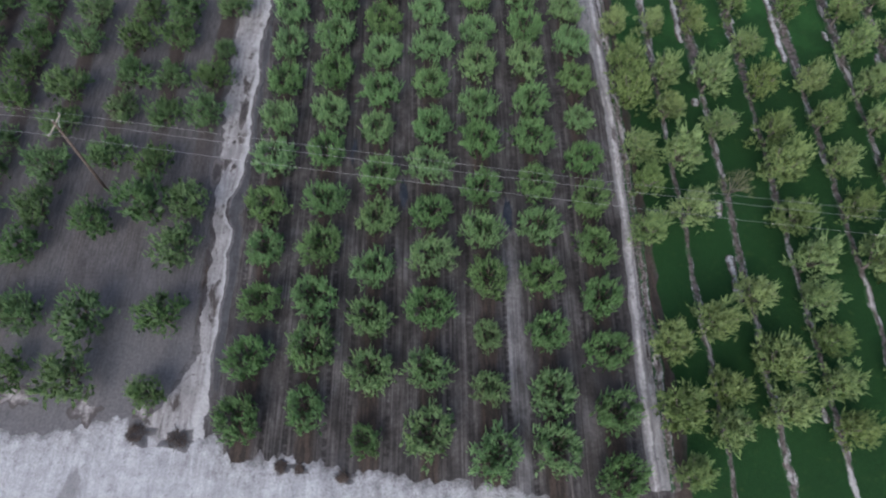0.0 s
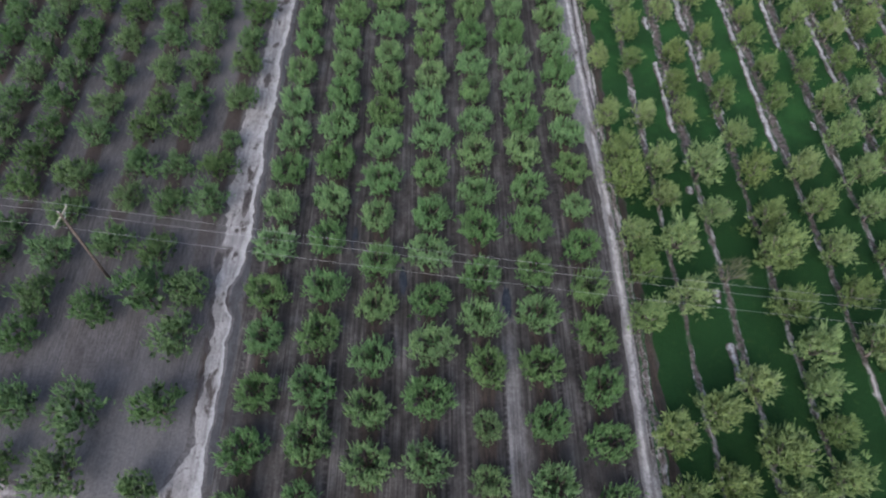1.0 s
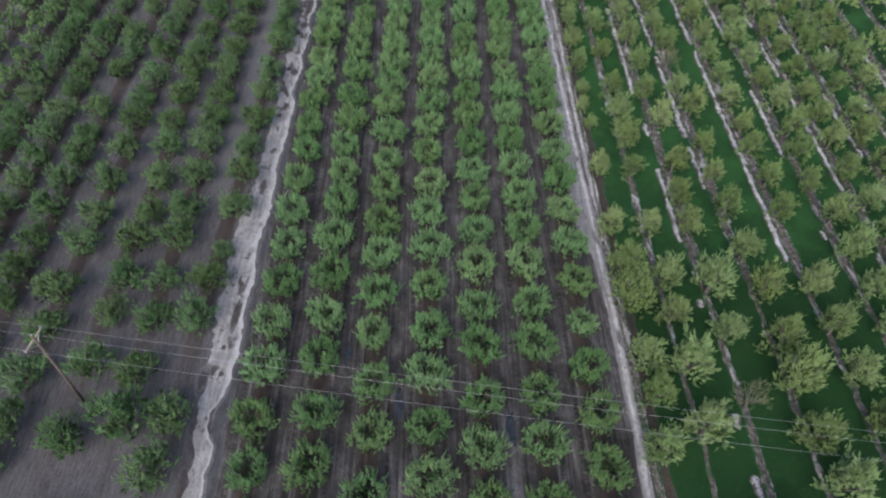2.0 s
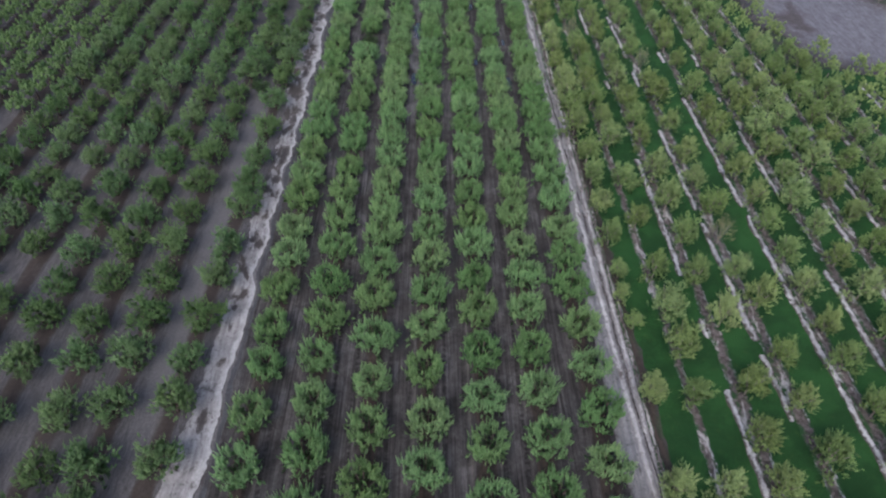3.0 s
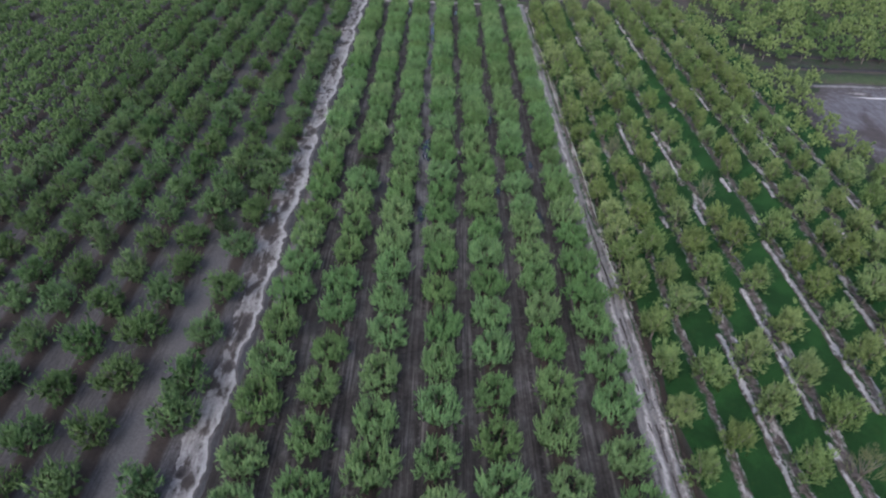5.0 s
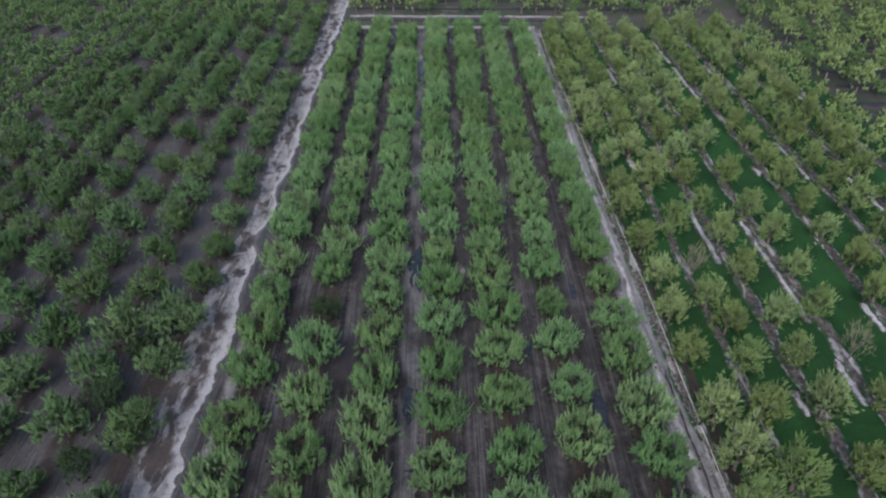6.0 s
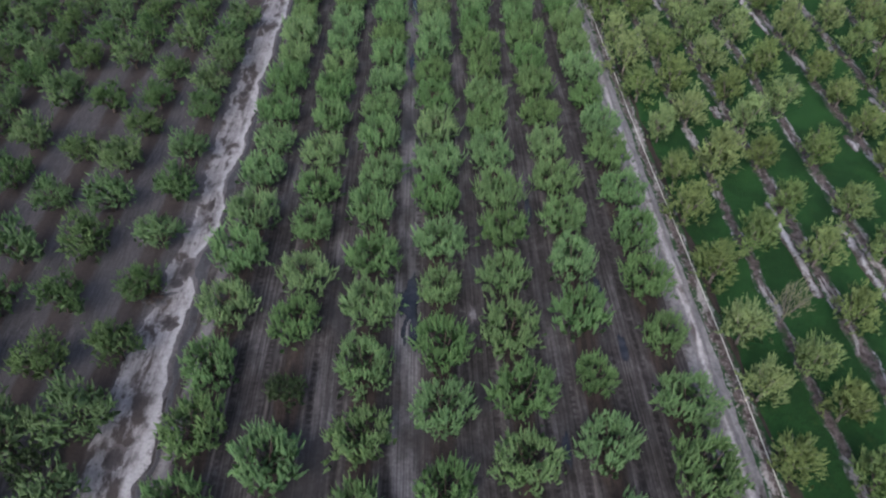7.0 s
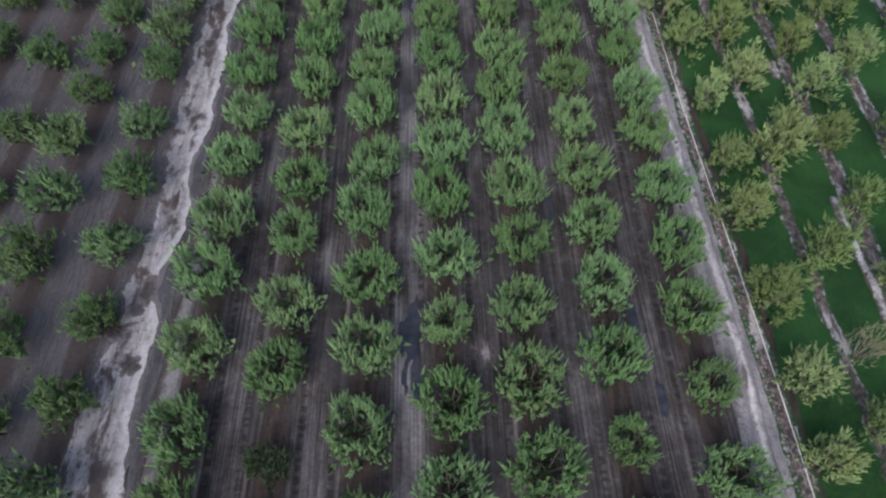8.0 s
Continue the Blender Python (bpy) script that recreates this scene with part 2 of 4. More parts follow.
def leaf_material(name, low, high, tip, mottled=0.5):
    s = Mat(name)
    info = s.t.nodes.new("ShaderNodeObjectInfo").outputs["Random"]
    isle = s.t.nodes.new("ShaderNodeNewGeometry").outputs["Random Per Island"]
    w = s.t.nodes.new("ShaderNodeNewGeometry").outputs["Position"]
    age_shade = s.t.nodes.new("ShaderNodeAttribute")
    age_shade.attribute_name = "young"
    # paler new growth at the tips; shade painted into shoot bases and inner leaves
    f = s.calc("ADD", s.calc("MULTIPLY", age_shade.outputs["Fac"], 0.75), s.calc("MULTIPLY", isle, 0.2))
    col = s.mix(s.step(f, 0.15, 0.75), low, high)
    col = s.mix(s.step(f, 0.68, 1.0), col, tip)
    col = s.tint(col, s.step(s.fbm(0.5, 3, 0.6, w), 0.35, 0.65, 0.85, 1.15))
    col = s.tint(col, s.step(info, 0, 1, 0.86, 1.14), s.step(info, 0, 1, 1.05, 0.92), s.step(s.calc("FRACT", s.calc("MULTIPLY", info, 7.3)), 0, 1, 0.490, 0.510))
    s.finish(col, 0.55, spec=0.35)
    tr = s.t.nodes.new("ShaderNodeBsdfTranslucent")
    s.put(tr.inputs["Color"], s.tint(col, 1.25, 1.1, 0.497))
    mx = s.t.nodes.new("ShaderNodeMixShader")
    mx.inputs[0].default_value = 0.35
    s.t.links.new(s.bsdf.outputs[0], mx.inputs[1])
    s.t.links.new(tr.outputs[0], mx.inputs[2])
    s.t.links.new(mx.outputs[0], s.out.inputs["Surface"])
    return s.m


def bark_material(name, a, b):
    s = Mat(name)
    g = s.fbm(6.0, 5, 0.7, s.scaled(3, 3, 0.6))
    return s.finish(s.mix(s.step(g, 0.35, 0.65), a, b), 0.9, g, 0.7, 0.03)


def water_material():
    s = Mat("muddy_water")
    silt = s.fbm(1.1, 4)
    return s.finish(s.mix(s.step(silt, 0.4, 0.6), (0.022, 0.025, 0.033), (0.040, 0.042, 0.050)), 0.07, s.fbm(6.0, 3), 0.05, 0.01, spec=0.5)


def plain_material(name, color, rough, metal=0.0, grain=20.0):
    s = Mat(name)
    g = s.fbm(grain, 4)
    return s.finish(s.tint(color, s.step(g, 0.3, 0.7, 0.85, 1.15)), s.step(g, 0.3, 0.7, rough * 0.85, min(1.0, rough * 1.15)), g, 0.2, 0.01, metal)


SOIL = soil_material()
SAND_W = sand_material("bleached_track_sand", (0.29, 0.281, 0.285), (0.205, 0.196, 0.200), (0.062, 0.053, 0.050), 0.48, 0.8, lo=0.04, hi=0.26, rag=0.8, lip=0.8, worse=0.05)
SHOULDER = sand_material("trampled_shoulder_sand", (0.135, 0.130, 0.135), (0.094, 0.090, 0.094), (0.048, 0.041, 0.043), 0.53, 0.5, earth=(0.050, 0.045, 0.046), lo=0.1, hi=0.75, rag=1.2)
TRODDEN = sand_material("smooth_trodden_sand", (0.190, 0.184, 0.190), (0.150, 0.145, 0.150), (0.085, 0.078, 0.080), 0.60, 0.4, earth=(0.060, 0.054, 0.054), lo=0.15, hi=0.85, rag=0.9)
SAND_E = sand_material("grey_track_sand", (0.245, 0.241, 0.248), (0.165, 0.161, 0.168), (0.080, 0.073, 0.075), 0.56, 0.4, hi=0.50)
SAND_LINE = sand_material("white_windrow_sand", (0.46, 0.445, 0.45), (0.30, 0.288, 0.292), (0.11, 0.095, 0.092), 0.56, 0.7, earth=(0.16, 0.154, 0.160), lo=0.30, hi=0.95, rag=1.1)
SAND_S = sand_material("white_road_sand", (0.36, 0.362, 0.376), (0.30, 0.301, 0.314), (0.20, 0.196, 0.203), 0.56, 0.25, earth=(0.105, 0.100, 0.105), lo=0.1, hi=0.8, rag=1.3)
SAND_N = sand_material("pale_headland_sand", (0.34, 0.315, 0.315), (0.25, 0.23, 0.235), (0.09, 0.075, 0.072), 0.55, 0.5)
GREYSOIL = sand_material("bare_grey_earth", (0.150, 0.146, 0.166), (0.112, 0.108, 0.124), (0.07, 0.06, 0.062), 0.56, 0.12)
SAND_RIDGE = sand_material("broken_ridge_sand", (0.46, 0.452, 0.465), (0.31, 0.302, 0.31), (0.09, 0.076, 0.072), 0.55, 0.9, earth=(0.060, 0.052, 0.046), lo=0.35, hi=0.85, rag=2.2)
SAND_SPOT = sand_material("spilled_sand", (0.34, 0.32, 0.325), (0.26, 0.245, 0.25), (0.12, 0.105, 0.105), 0.58, 0.7, lo=0.2, hi=0.9, rag=1.2)
HOLLOW = sand_material("dark_hollow_sand", (0.066, 0.067, 0.074), (0.050, 0.050, 0.056), (0.036, 0.034, 0.036), 0.55, 0.5, earth=(0.110, 0.106, 0.110), lo=0.05, hi=0.6, rag=0.8)
PIT = sand_material("dark_washout_earth", (0.070, 0.062, 0.062), (0.052, 0.046, 0.046), (0.035, 0.031, 0.031), 0.52, 0.7, earth=(0.115, 0.104, 0.102), lo=0.12, hi=0.50, rag=1.6)
LAWN = lawn_material()
BERM = berm_material()
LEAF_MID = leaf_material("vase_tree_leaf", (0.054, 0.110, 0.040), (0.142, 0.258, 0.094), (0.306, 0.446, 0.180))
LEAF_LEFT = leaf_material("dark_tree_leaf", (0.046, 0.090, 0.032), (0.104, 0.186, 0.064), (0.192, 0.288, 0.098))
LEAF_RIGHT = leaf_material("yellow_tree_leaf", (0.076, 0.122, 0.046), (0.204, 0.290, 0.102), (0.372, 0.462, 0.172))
LEAF_THIN = leaf_material("thin_pale_leaf", (0.13, 0.14, 0.075), (0.21, 0.225, 0.12), (0.30, 0.32, 0.17))
LEAF_DARK = leaf_material("sickly_dark_leaf", (0.020, 0.040, 0.016), (0.045, 0.085, 0.028), (0.065, 0.105, 0.036))
BARK = bark_material("grey_brown_bark", (0.055, 0.042, 0.034), (0.130, 0.105, 0.090))
BARK_PALE = bark_material("pale_grey_bark", (0.13, 0.11, 0.10), (0.26, 0.23, 0.21))
WATER = water_material()
WHITE_SAND = sand_material("white_streak_sand", (0.78, 0.77, 0.78), (0.62, 0.61, 0.62), (0.30, 0.28, 0.28), 0.66, 0.5, earth=(0.16, 0.15, 0.16), lo=0.1, hi=0.5, rag=0.7)
FURROW = sand_material("wet_furrow_soil", (0.040, 0.040, 0.046), (0.030, 0.030, 0.035), (0.022, 0.021, 0.024), 0.55, 0.5, earth=(0.055, 0.046, 0.042), lo=0.05, hi=0.5, rag=0.8)
WEEDS = sand_material("rough_weeds", (0.060, 0.085, 0.040), (0.040, 0.064, 0.028), (0.060, 0.050, 0.044), 0.56, 0.5, earth=(0.060, 0.056, 0.045))
POLE_WOOD = bark_material("weathered_pole_wood", (0.085, 0.062, 0.050), (0.170, 0.135, 0.115))
ARM_WOOD = bark_material("pale_crossarm_wood", (0.30, 0.27, 0.20), (0.46, 0.43, 0.34))
WIRE = plain_material("dull_aluminium_wire", (0.50, 0.50, 0.52), 0.45, 0.8)
CERAMIC = plain_material("brown_glazed_ceramic", (0.35, 0.33, 0.31), 0.25)
PIPE = plain_material("pale_grey_plastic_pipe", (0.62, 0.66, 0.60), 0.45)
STONE = bark_material("pale_stone", (0.10, 0.088, 0.086), (0.28, 0.262, 0.262))
BRUSH = bark_material("dead_brush", (0.035, 0.026, 0.022), (0.085, 0.065, 0.055))


# ---- mesh helpers ----
def mesh_from(name, verts, faces, mat, smooth=False, rim=None, across=None):
    me = bpy.data.meshes.new(name)
    me.from_pydata([tuple(v) for v in verts], [], [tuple(f) for f in faces])
    me.materials.append(mat)
    if rim is not None:
        me.attributes.new("rim", "FLOAT", "POINT").data.foreach_set("value", rim)
    if across is not None:
        me.attributes.new("across", "FLOAT", "POINT").data.foreach_set("value", across)
    if smooth:
        me.polygons.foreach_set("use_smooth", [True] * len(me.polygons))
    me.update()
    return me


def blades_mesh(name, arr, mat):
    """A mesh of separate three-cornered leaf blades; arr has the shape (n, 3, 7): place, how young the leaf is (inner
    shade is put in as low values), and the way it faces.
    """
    n = len(arr)
    co, facing = arr[..., :3], arr[..., 4:7]
    across = np.cross(co[:, 1] - co[:, 0], co[:, 2] - co[:, 0])
    turned = (across * facing[:, 0]).sum(-1) < 0
    arr = np.where(turned[:, None, None], arr[:, ::-1], arr)
    me = bpy.data.meshes.new(name)
    me.vertices.add(3 * n)
    me.vertices.foreach_set("co", np.ascontiguousarray(arr[..., :3], np.float32).ravel())
    me.loops.add(3 * n)
    me.loops.foreach_set("vertex_index", np.arange(3 * n, dtype=np.int32))
    me.polygons.add(n)
    me.polygons.foreach_set("loop_start", np.arange(0, 3 * n, 3, dtype=np.int32))
    me.polygons.foreach_set("use_smooth", np.ones(n, dtype=bool))
    me.materials.append(mat)
    me.update(calc_edges=True)
    me.attributes.new("young", "FLOAT", "POINT").data.foreach_set("value", np.ascontiguousarray(arr[..., 3], np.float32).ravel())
    me.normals_split_custom_set(arr[..., 4:7].reshape(-1, 3).tolist())
    return me


def wob(x, y, s, amp):
    return amp * noise.fractal(Vector((x * s, y * s, 3.7)), 1.0, 2.0, 4)


def ribbon(name, left, right, y0, y1, mat, label, category, z=0.035, step=0.35, cols=7, rough=0.012, ends=0.0, gate=None):
    """A strip of made ground along y with ragged edges, whose rims dip into the soil. left and right give x at y."""
    ys = np.arange(y0, y1 + step / 2, step)
    verts, faces, rims, over = [], [], [], []
    for j, y in enumerate(ys):
        a, b = left(y), right(y)
        g = 1.0 if gate is None else max(0.0, min(1.0, gate(y)))
        for c in range(cols + 1):
            f = c / cols
            x = a + (b - a) * f
            rim = min(1.0, min(c, cols - c) / max(1.0, 0.22 * min(cols, 8)))
            yy = y + (wob(x, 17.0, 0.9, ends) if j in (0, len(ys) - 1) else 0)
            dip = 0.0 if 0 < j < len(ys) - 1 else 1.0
            zz = (z * rim - 0.05 * (1 - rim)) * (1 - dip) - 0.05 * dip + wob(x, y, 1.3, rough)
            verts.append((x, yy, zz * g - 0.08 * (1 - g)))
            rims.append((1 - abs(2 * f - 1)) * g)
            over.append(f)
    w = cols + 1
    for j in range(len(ys) - 1):
        for c in range(cols):
            faces.append((j * w + c, j * w + c + 1, (j + 1) * w + c + 1, (j + 1) * w + c))
    return tagged(new(name, mesh_from(name, verts, faces, mat, True, rims, over)), label, category, kind="structure")


def blot(name, cx, cy, rx, ry, mat, label, category, z=0.02, kind="structure", seed=0.0, ragged=0.35, n=40, dome=0.0):
    """A patch on the ground with an uneven outline."""
    verts, faces, rims = [(cx, cy, z + dome)], [], [1.0]
    rings = 4
    for r in range(1, rings + 1):
        for k in range(n):
            a = 2 * math.pi * k / n
            q = 1 + ragged * noise.fractal(Vector((math.cos(a) * 1.4 + seed, math.sin(a) * 1.4, seed)), 1.0, 2.0, 4)
            f = r / rings
            verts.append((cx + rx * q * f * math.cos(a), cy + ry * q * f * math.sin(a), z + dome * (1 - f * f) - (0.04 if r == rings else 0)))
            rims.append(1 - f)
    for k in range(n):
        faces.append((0, 1 + k, 1 + (k + 1) % n))
        for r in range(rings - 1):
            a, b = 1 + r * n, 1 + (r + 1) * n
            faces.append((a + k, b + k, b + (k + 1) % n, a + (k + 1) % n))
    return tagged(new(name, mesh_from(name, verts, faces, mat, True, rims)), label, category, kind=kind)


def tube(path, radii, sides=6):
    """Vertices and faces of a tapered tube along a list of points."""
    verts, faces = [], []
    for i, p in enumerate(path):
        d = (Vector(path[min(i + 1, len(path) - 1)]) - Vector(path[max(i - 1, 0)])).normalized()
        u = d.orthogonal().normalized()
        v = d.cross(u)
        for k in range(sides):
            a = 2 * math.pi * k / sides
            verts.append(Vector(p) + radii[i] * (math.cos(a) * u + math.sin(a) * v))
    for i in range(len(path) - 1):
        for k in range(sides):
            a, b = i * sides, (i + 1) * sides
            faces.append((a + k, a + (k + 1) % sides, b + (k + 1) % sides, b + k))
    faces.append(tuple(range(sides))[::-1])
    faces.append(tuple(len(verts) - sides + k for k in range(sides)))
    return verts, faces


def join(pieces):
    verts, faces = [], []
    for v, f in pieces:
        o = len(verts)
        verts += list(v)
        faces += [tuple(o + i for i in q) for q in f]
    return verts, faces


def part(name, me, parent, label=""):
    ob = new(name, me)
    ob.parent = parent
    return tagged(ob, label) if label else ob


# ---- ground: one sheet to the horizon ----
def axis(lo, hi, fine, far):
    a = list(np.arange(lo, hi + fine / 2, fine))
    d, s = fine, a[-1]
    while s < far:
        d *= 1.5
        s += d
        a.append(s)
    d, s = fine, a[0]
    while s > -far:
        d *= 1.5
        s -= d
        a.insert(0, s)
    return np.array(a)


def build_ground():
    xs, ys = axis(-44, 18, 0.25, 1800), axis(2, 190, 0.8, 1800)
    nx, ny = len(xs), len(ys)
    X, Y = np.meshgrid(xs, ys)
    inside = (np.abs(X) < 14.6) & (Y > 7) & (Y < 186)
    lane = np.abs(np.mod(X / LANE, 1.0) - 0.5) * LANE
    Z = np.zeros_like(X)
    Z += np.where(inside, 0.09 * np.clip((lane - 1.3) / 0.8, 0, 1) - 0.06 * np.exp(-((lane - 0.78) / 0.16) ** 2), 0)
    left = (X < -18.6) & (X > -44) & (Y > 11) & (Y < 186)
    lf = np.abs(np.mod((X + 19.5) / 4.15, 1.0) - 0.5)
    Z += np.where(left, 0.12 * np.clip((lf - 0.3) / 0.15, 0, 1) + 0.02 * np.sin(X * 9.0), 0)
    rng = np.random.default_rng(5)
    Z += np.where(inside | left, rng.normal(0, 0.012, X.shape), 0)
    co = np.stack([X, Y, Z], -1).reshape(-1, 3)
    idx = np.arange(nx * ny).reshape(ny, nx)
    q = np.stack([idx[:-1, :-1], idx[:-1, 1:], idx[1:, 1:], idx[1:, :-1]], -1).reshape(-1, 4)
    me = bpy.data.meshes.new("ground")
    me.vertices.add(len(co))
    me.vertices.foreach_set("co", co.astype(np.float32).ravel())
    me.loops.add(q.size)
    me.loops.foreach_set("vertex_index", q.astype(np.int32).ravel())
    me.polygons.add(len(q))
    me.polygons.foreach_set("loop_start", np.arange(0, q.size, 4, dtype=np.int32))
    me.polygons.foreach_set("use_smooth", np.ones(len(q), dtype=bool))
    me.materials.append(SOIL)
    me.update(calc_edges=True)
    tagged(new("ground", me), "dark tilled orchard soil with tyre ruts, paler beyond the track", "ground", kind="structure")


build_ground()


def ragged(base, amp, seed, s=0.5):
    return lambda y: base(y) + wob(seed * 13.1, y, s, amp) + wob(seed * 7.7, y, 2.2, amp * 0.3)


def west_left(y):
    return float(np.interp(y, (9.5, 11, 13, 15, 19, 24, 28, 32, 40, 48, 60, 78, 86, 93, 104, 118, 127, 141, 170, 214),
                           (-21.2, -19.5, -18.2, -17.2, -17.0, -17.35, -17.6, -18.05, -18.45, -18.4, -17.75, -17.75, -17.2, -17.7, -18.7, -18.9, -17.6, -18.15, -18.4, -18.4))) - 0.25


HOLLOWS = ((14.5, 0.7), (18.4, 0.5), (22.7, 0.65), (27.2, 1.35), (37, 0.2), (45, 0.45), (56, 0.5), (69, 0.6), (76, 0.35), (84.3, 0.6), (93, 0.35),
           (104, 0.4), (112, -0.5), (118.5, 0.35), (125.6, 1.1), (134.2, 0.75), (148.8, 0.6), (158, 0.5), (168, 0.7), (179, 0.5))


def west_right(y):
    """A scalloped lip: points of sand with hollows washed out between them."""
    cut = sum(d * math.exp(-((y - c) / (1.5 if y < c else 2.6)) ** 2) for c, d in HOLLOWS)
    return -15.28 - cut


west_lip = ragged(west_right, 0.22, 2, 0.8)
ribbon("track_shoulder", ragged(lambda y: west_left(y) - 0.75, 0.4, 31), ragged(lambda y: -14.55, 0.35, 32, 0.3), 9.0, 214.0, SHOULDER, "dim trampled sandy shoulder of the farm track", "verge", z=0.02, step=0.4, cols=8)
ribbon("track_west", ragged(west_left, 0.5, 1), west_lip, 8.0, 214.0, SAND_W, "mottled sandy farm track with ragged dark patches", "track", step=0.25, cols=12)
ribbon("washed_hollow", lambda y: west_lip(y) - 0.25, lambda y: max(west_lip(y) + 0.15, -15.15 + wob(3.0, y, 0.6, 0.3)), 12.0, 200.0, HOLLOW, "dark hollow washed out beside the track", "hollow", z=0.03, step=0.3, cols=6)
ribbon("trodden_edge", ragged(lambda y: -15.0, 0.3, 51, 0.25), ragged(lambda y: -13.75, 0.25, 52, 0.35), 88.0, 186.0, TRODDEN, "smooth pale trodden sand beside the trees", "verge", z=0.045, step=0.4, cols=6, gate=lambda y: 0.75 + 3.0 * wob(33.0, y, 0.07, 1.0))
ribbon("track_east", ragged(lambda y: float(np.interp(y, (40, 50, 68, 78, 100, 110), (15.65, 14.0, 14.1, 14.8, 14.6, 14.0))), 0.30, 3, 0.2), ragged(lambda y: 16.75, 0.15, 4), 5.0, 188.0, SAND_E, "grey rutted sandy service track beside the rows", "track", z=0.03)
ribbon("stony_verge", ragged(lambda y: float(np.interp(y, (46, 52, 95, 108), (16.5, 17.0, 16.9, 16.0))), 0.12, 14), ragged(lambda y: 17.45, 0.25, 15), 5.0, 186.5, BERM, "strip of brown rubble and sand beside the meadow", "verge", z=0.06, step=0.4, cols=6, rough=0.04)


def crest(y):
    return float(np.interp(y, (8, 18, 24, 34, 45, 57, 80, 95, 112, 125, 150), (15.55, 15.9, 16.1, 16.3, 16.2, 15.85, 15.7, 15.5, 15.3, 15.6, 15.35)))


ribbon("windrow", ragged(lambda y: 16.35, 0.12, 17, 0.5), ragged(lambda y: 17.05, 0.12, 18, 0.5), 46.0, 106.0, SAND_LINE, "thinner ridge of white sand beside the track", "sand ridge", z=0.06, cols=6)
ribbon("windrow", ragged(lambda y: crest(y) - 0.5, 0.15, 5, 0.35), ragged(lambda y: crest(y) + 0.5, 0.15, 6, 0.6), 5.0, 187.0, SAND_LINE, "thin ridge of white sand along the track", "sand ridge", z=0.075, cols=6)
ribbon("wheel_slot", lambda y: crest(y) + 0.38 + wob(5.0, y, 0.4, 0.10), lambda y: crest(y) + 0.62 + wob(5.0, y, 0.4, 0.10), 14.0, 112.0, PIT, "narrow dark wheel slot worn between sand ridges", "rut", z=0.088, cols=4, gate=lambda y: 0.8 + 4.0 * wob(81.0, y, 0.5, 1.0))
ribbon("wheel_slot", lambda y: crest(y) - 0.16 + wob(9.0, y, 0.5, 0.12), lambda y: crest(y) + 0.06 + wob(9.0, y, 0.5, 0.12), 74.0, 112.0, PIT, "row of dark wheel prints in white sand", "rut", z=0.088, cols=4, gate=lambda y: 0.3 + 5.0 * wob(85.0, y, 0.8, 1.0))


def south_edge(x):
    return 10.6 if x < -20 else (10.6 - (x + 20) * 0.28 if x < -14 else 8.9 - (x + 14) * 0.15)


def south_road():
    verts, faces, rims = [], [], []
    xs = np.arange(-140, 140.1, 0.35)
    for x in xs:
        top = south_edge(x) + wob(x, 2.0, 0.35, 0.9) + wob(x, 5.0, 1.9, 0.45)
        for k, f in enumerate((0.0, 0.06, 0.2, 0.4, 0.6, 0.8, 0.94, 1.0)):
            y = -16.0 + (top + 16.0) * f
            rims.append(min(1.0, max(0.0, (top - y) / 2.4)))
            verts.append((x, y, (-0.05 if k in (0, 7) else 0.04) + wob(x, y, 1.1, 0.012)))
    for i in range(len(xs) - 1):
        for k in range(7):
            faces.append((i * 8 + k, (i + 1) * 8 + k, (i + 1) * 8 + k + 1, i * 8 + k + 1))
    tagged(new("road_south", mesh_from("road_south", verts, faces, SAND_S, True, rims)), "broad white sand road across the orchard's foot", "road", kind="structure")


south_road()


def cross_strip(name, y0, y1, x0, x1, mat, label, z=0.03):
    """A strip of made ground along x."""
    verts, faces, rims = [], [], []
    xs = np.arange(x0, x1 + 0.1, 0.5)
    for x in xs:
        a, b = y0 + wob(x, y0, 0.5, 0.35), y1 + wob(x, y1, 0.5, 0.35)
        for k, f in enumerate((0, 0.12, 0.5, 0.88, 1)):
            rims.append(1 - abs(2 * f - 1))
            verts.append((x, a + (b - a) * f, -0.05 if k in (0, 4) else z))
    for i in range(len(xs) - 1):
        for k in range(4):
            faces.append((i * 5 + k, (i + 1) * 5 + k, (i + 1) * 5 + k + 1, i * 5 + k + 1))
    tagged(new(name, mesh_from(name, verts, faces, mat, True, rims)), label, "track", kind="structure")


cross_strip("headland_sand", 186.2, 187.9, -15.3, 16.6, SAND_N, "strip of pale sand at the end of the rows")
cross_strip("north_verge", 187.8, 189.6, -14.6, 17.5, WEEDS, "weedy green strip beyond the rows", 0.045)
cross_strip("north_furrow", 189.8, 191.6, -14.3, 27.0, FURROW, "dark wet furrow across the headland")
cross_strip("north_bank", 192.3, 193.5, -14.6, 27.0, SAND_N, "thin bank of pale sand along a furrow", 0.05)
for fy in (196.6, 201.6, 206.4, 211.0, 215.6):
    cross_strip("north_furrow", fy, fy + 1.5, -14.0, 46.0, FURROW, "dark wet furrow between far tree rows")
ribbon("lane_west", ragged(lambda y: -55.7, 0.3, 91), ragged(lambda y: -53.8, 0.3, 92), 60.0, 200.0, SHOULDER, "pale sandy lane between rows of dark trees", "lane", z=0.03, step=0.6, cols=6)

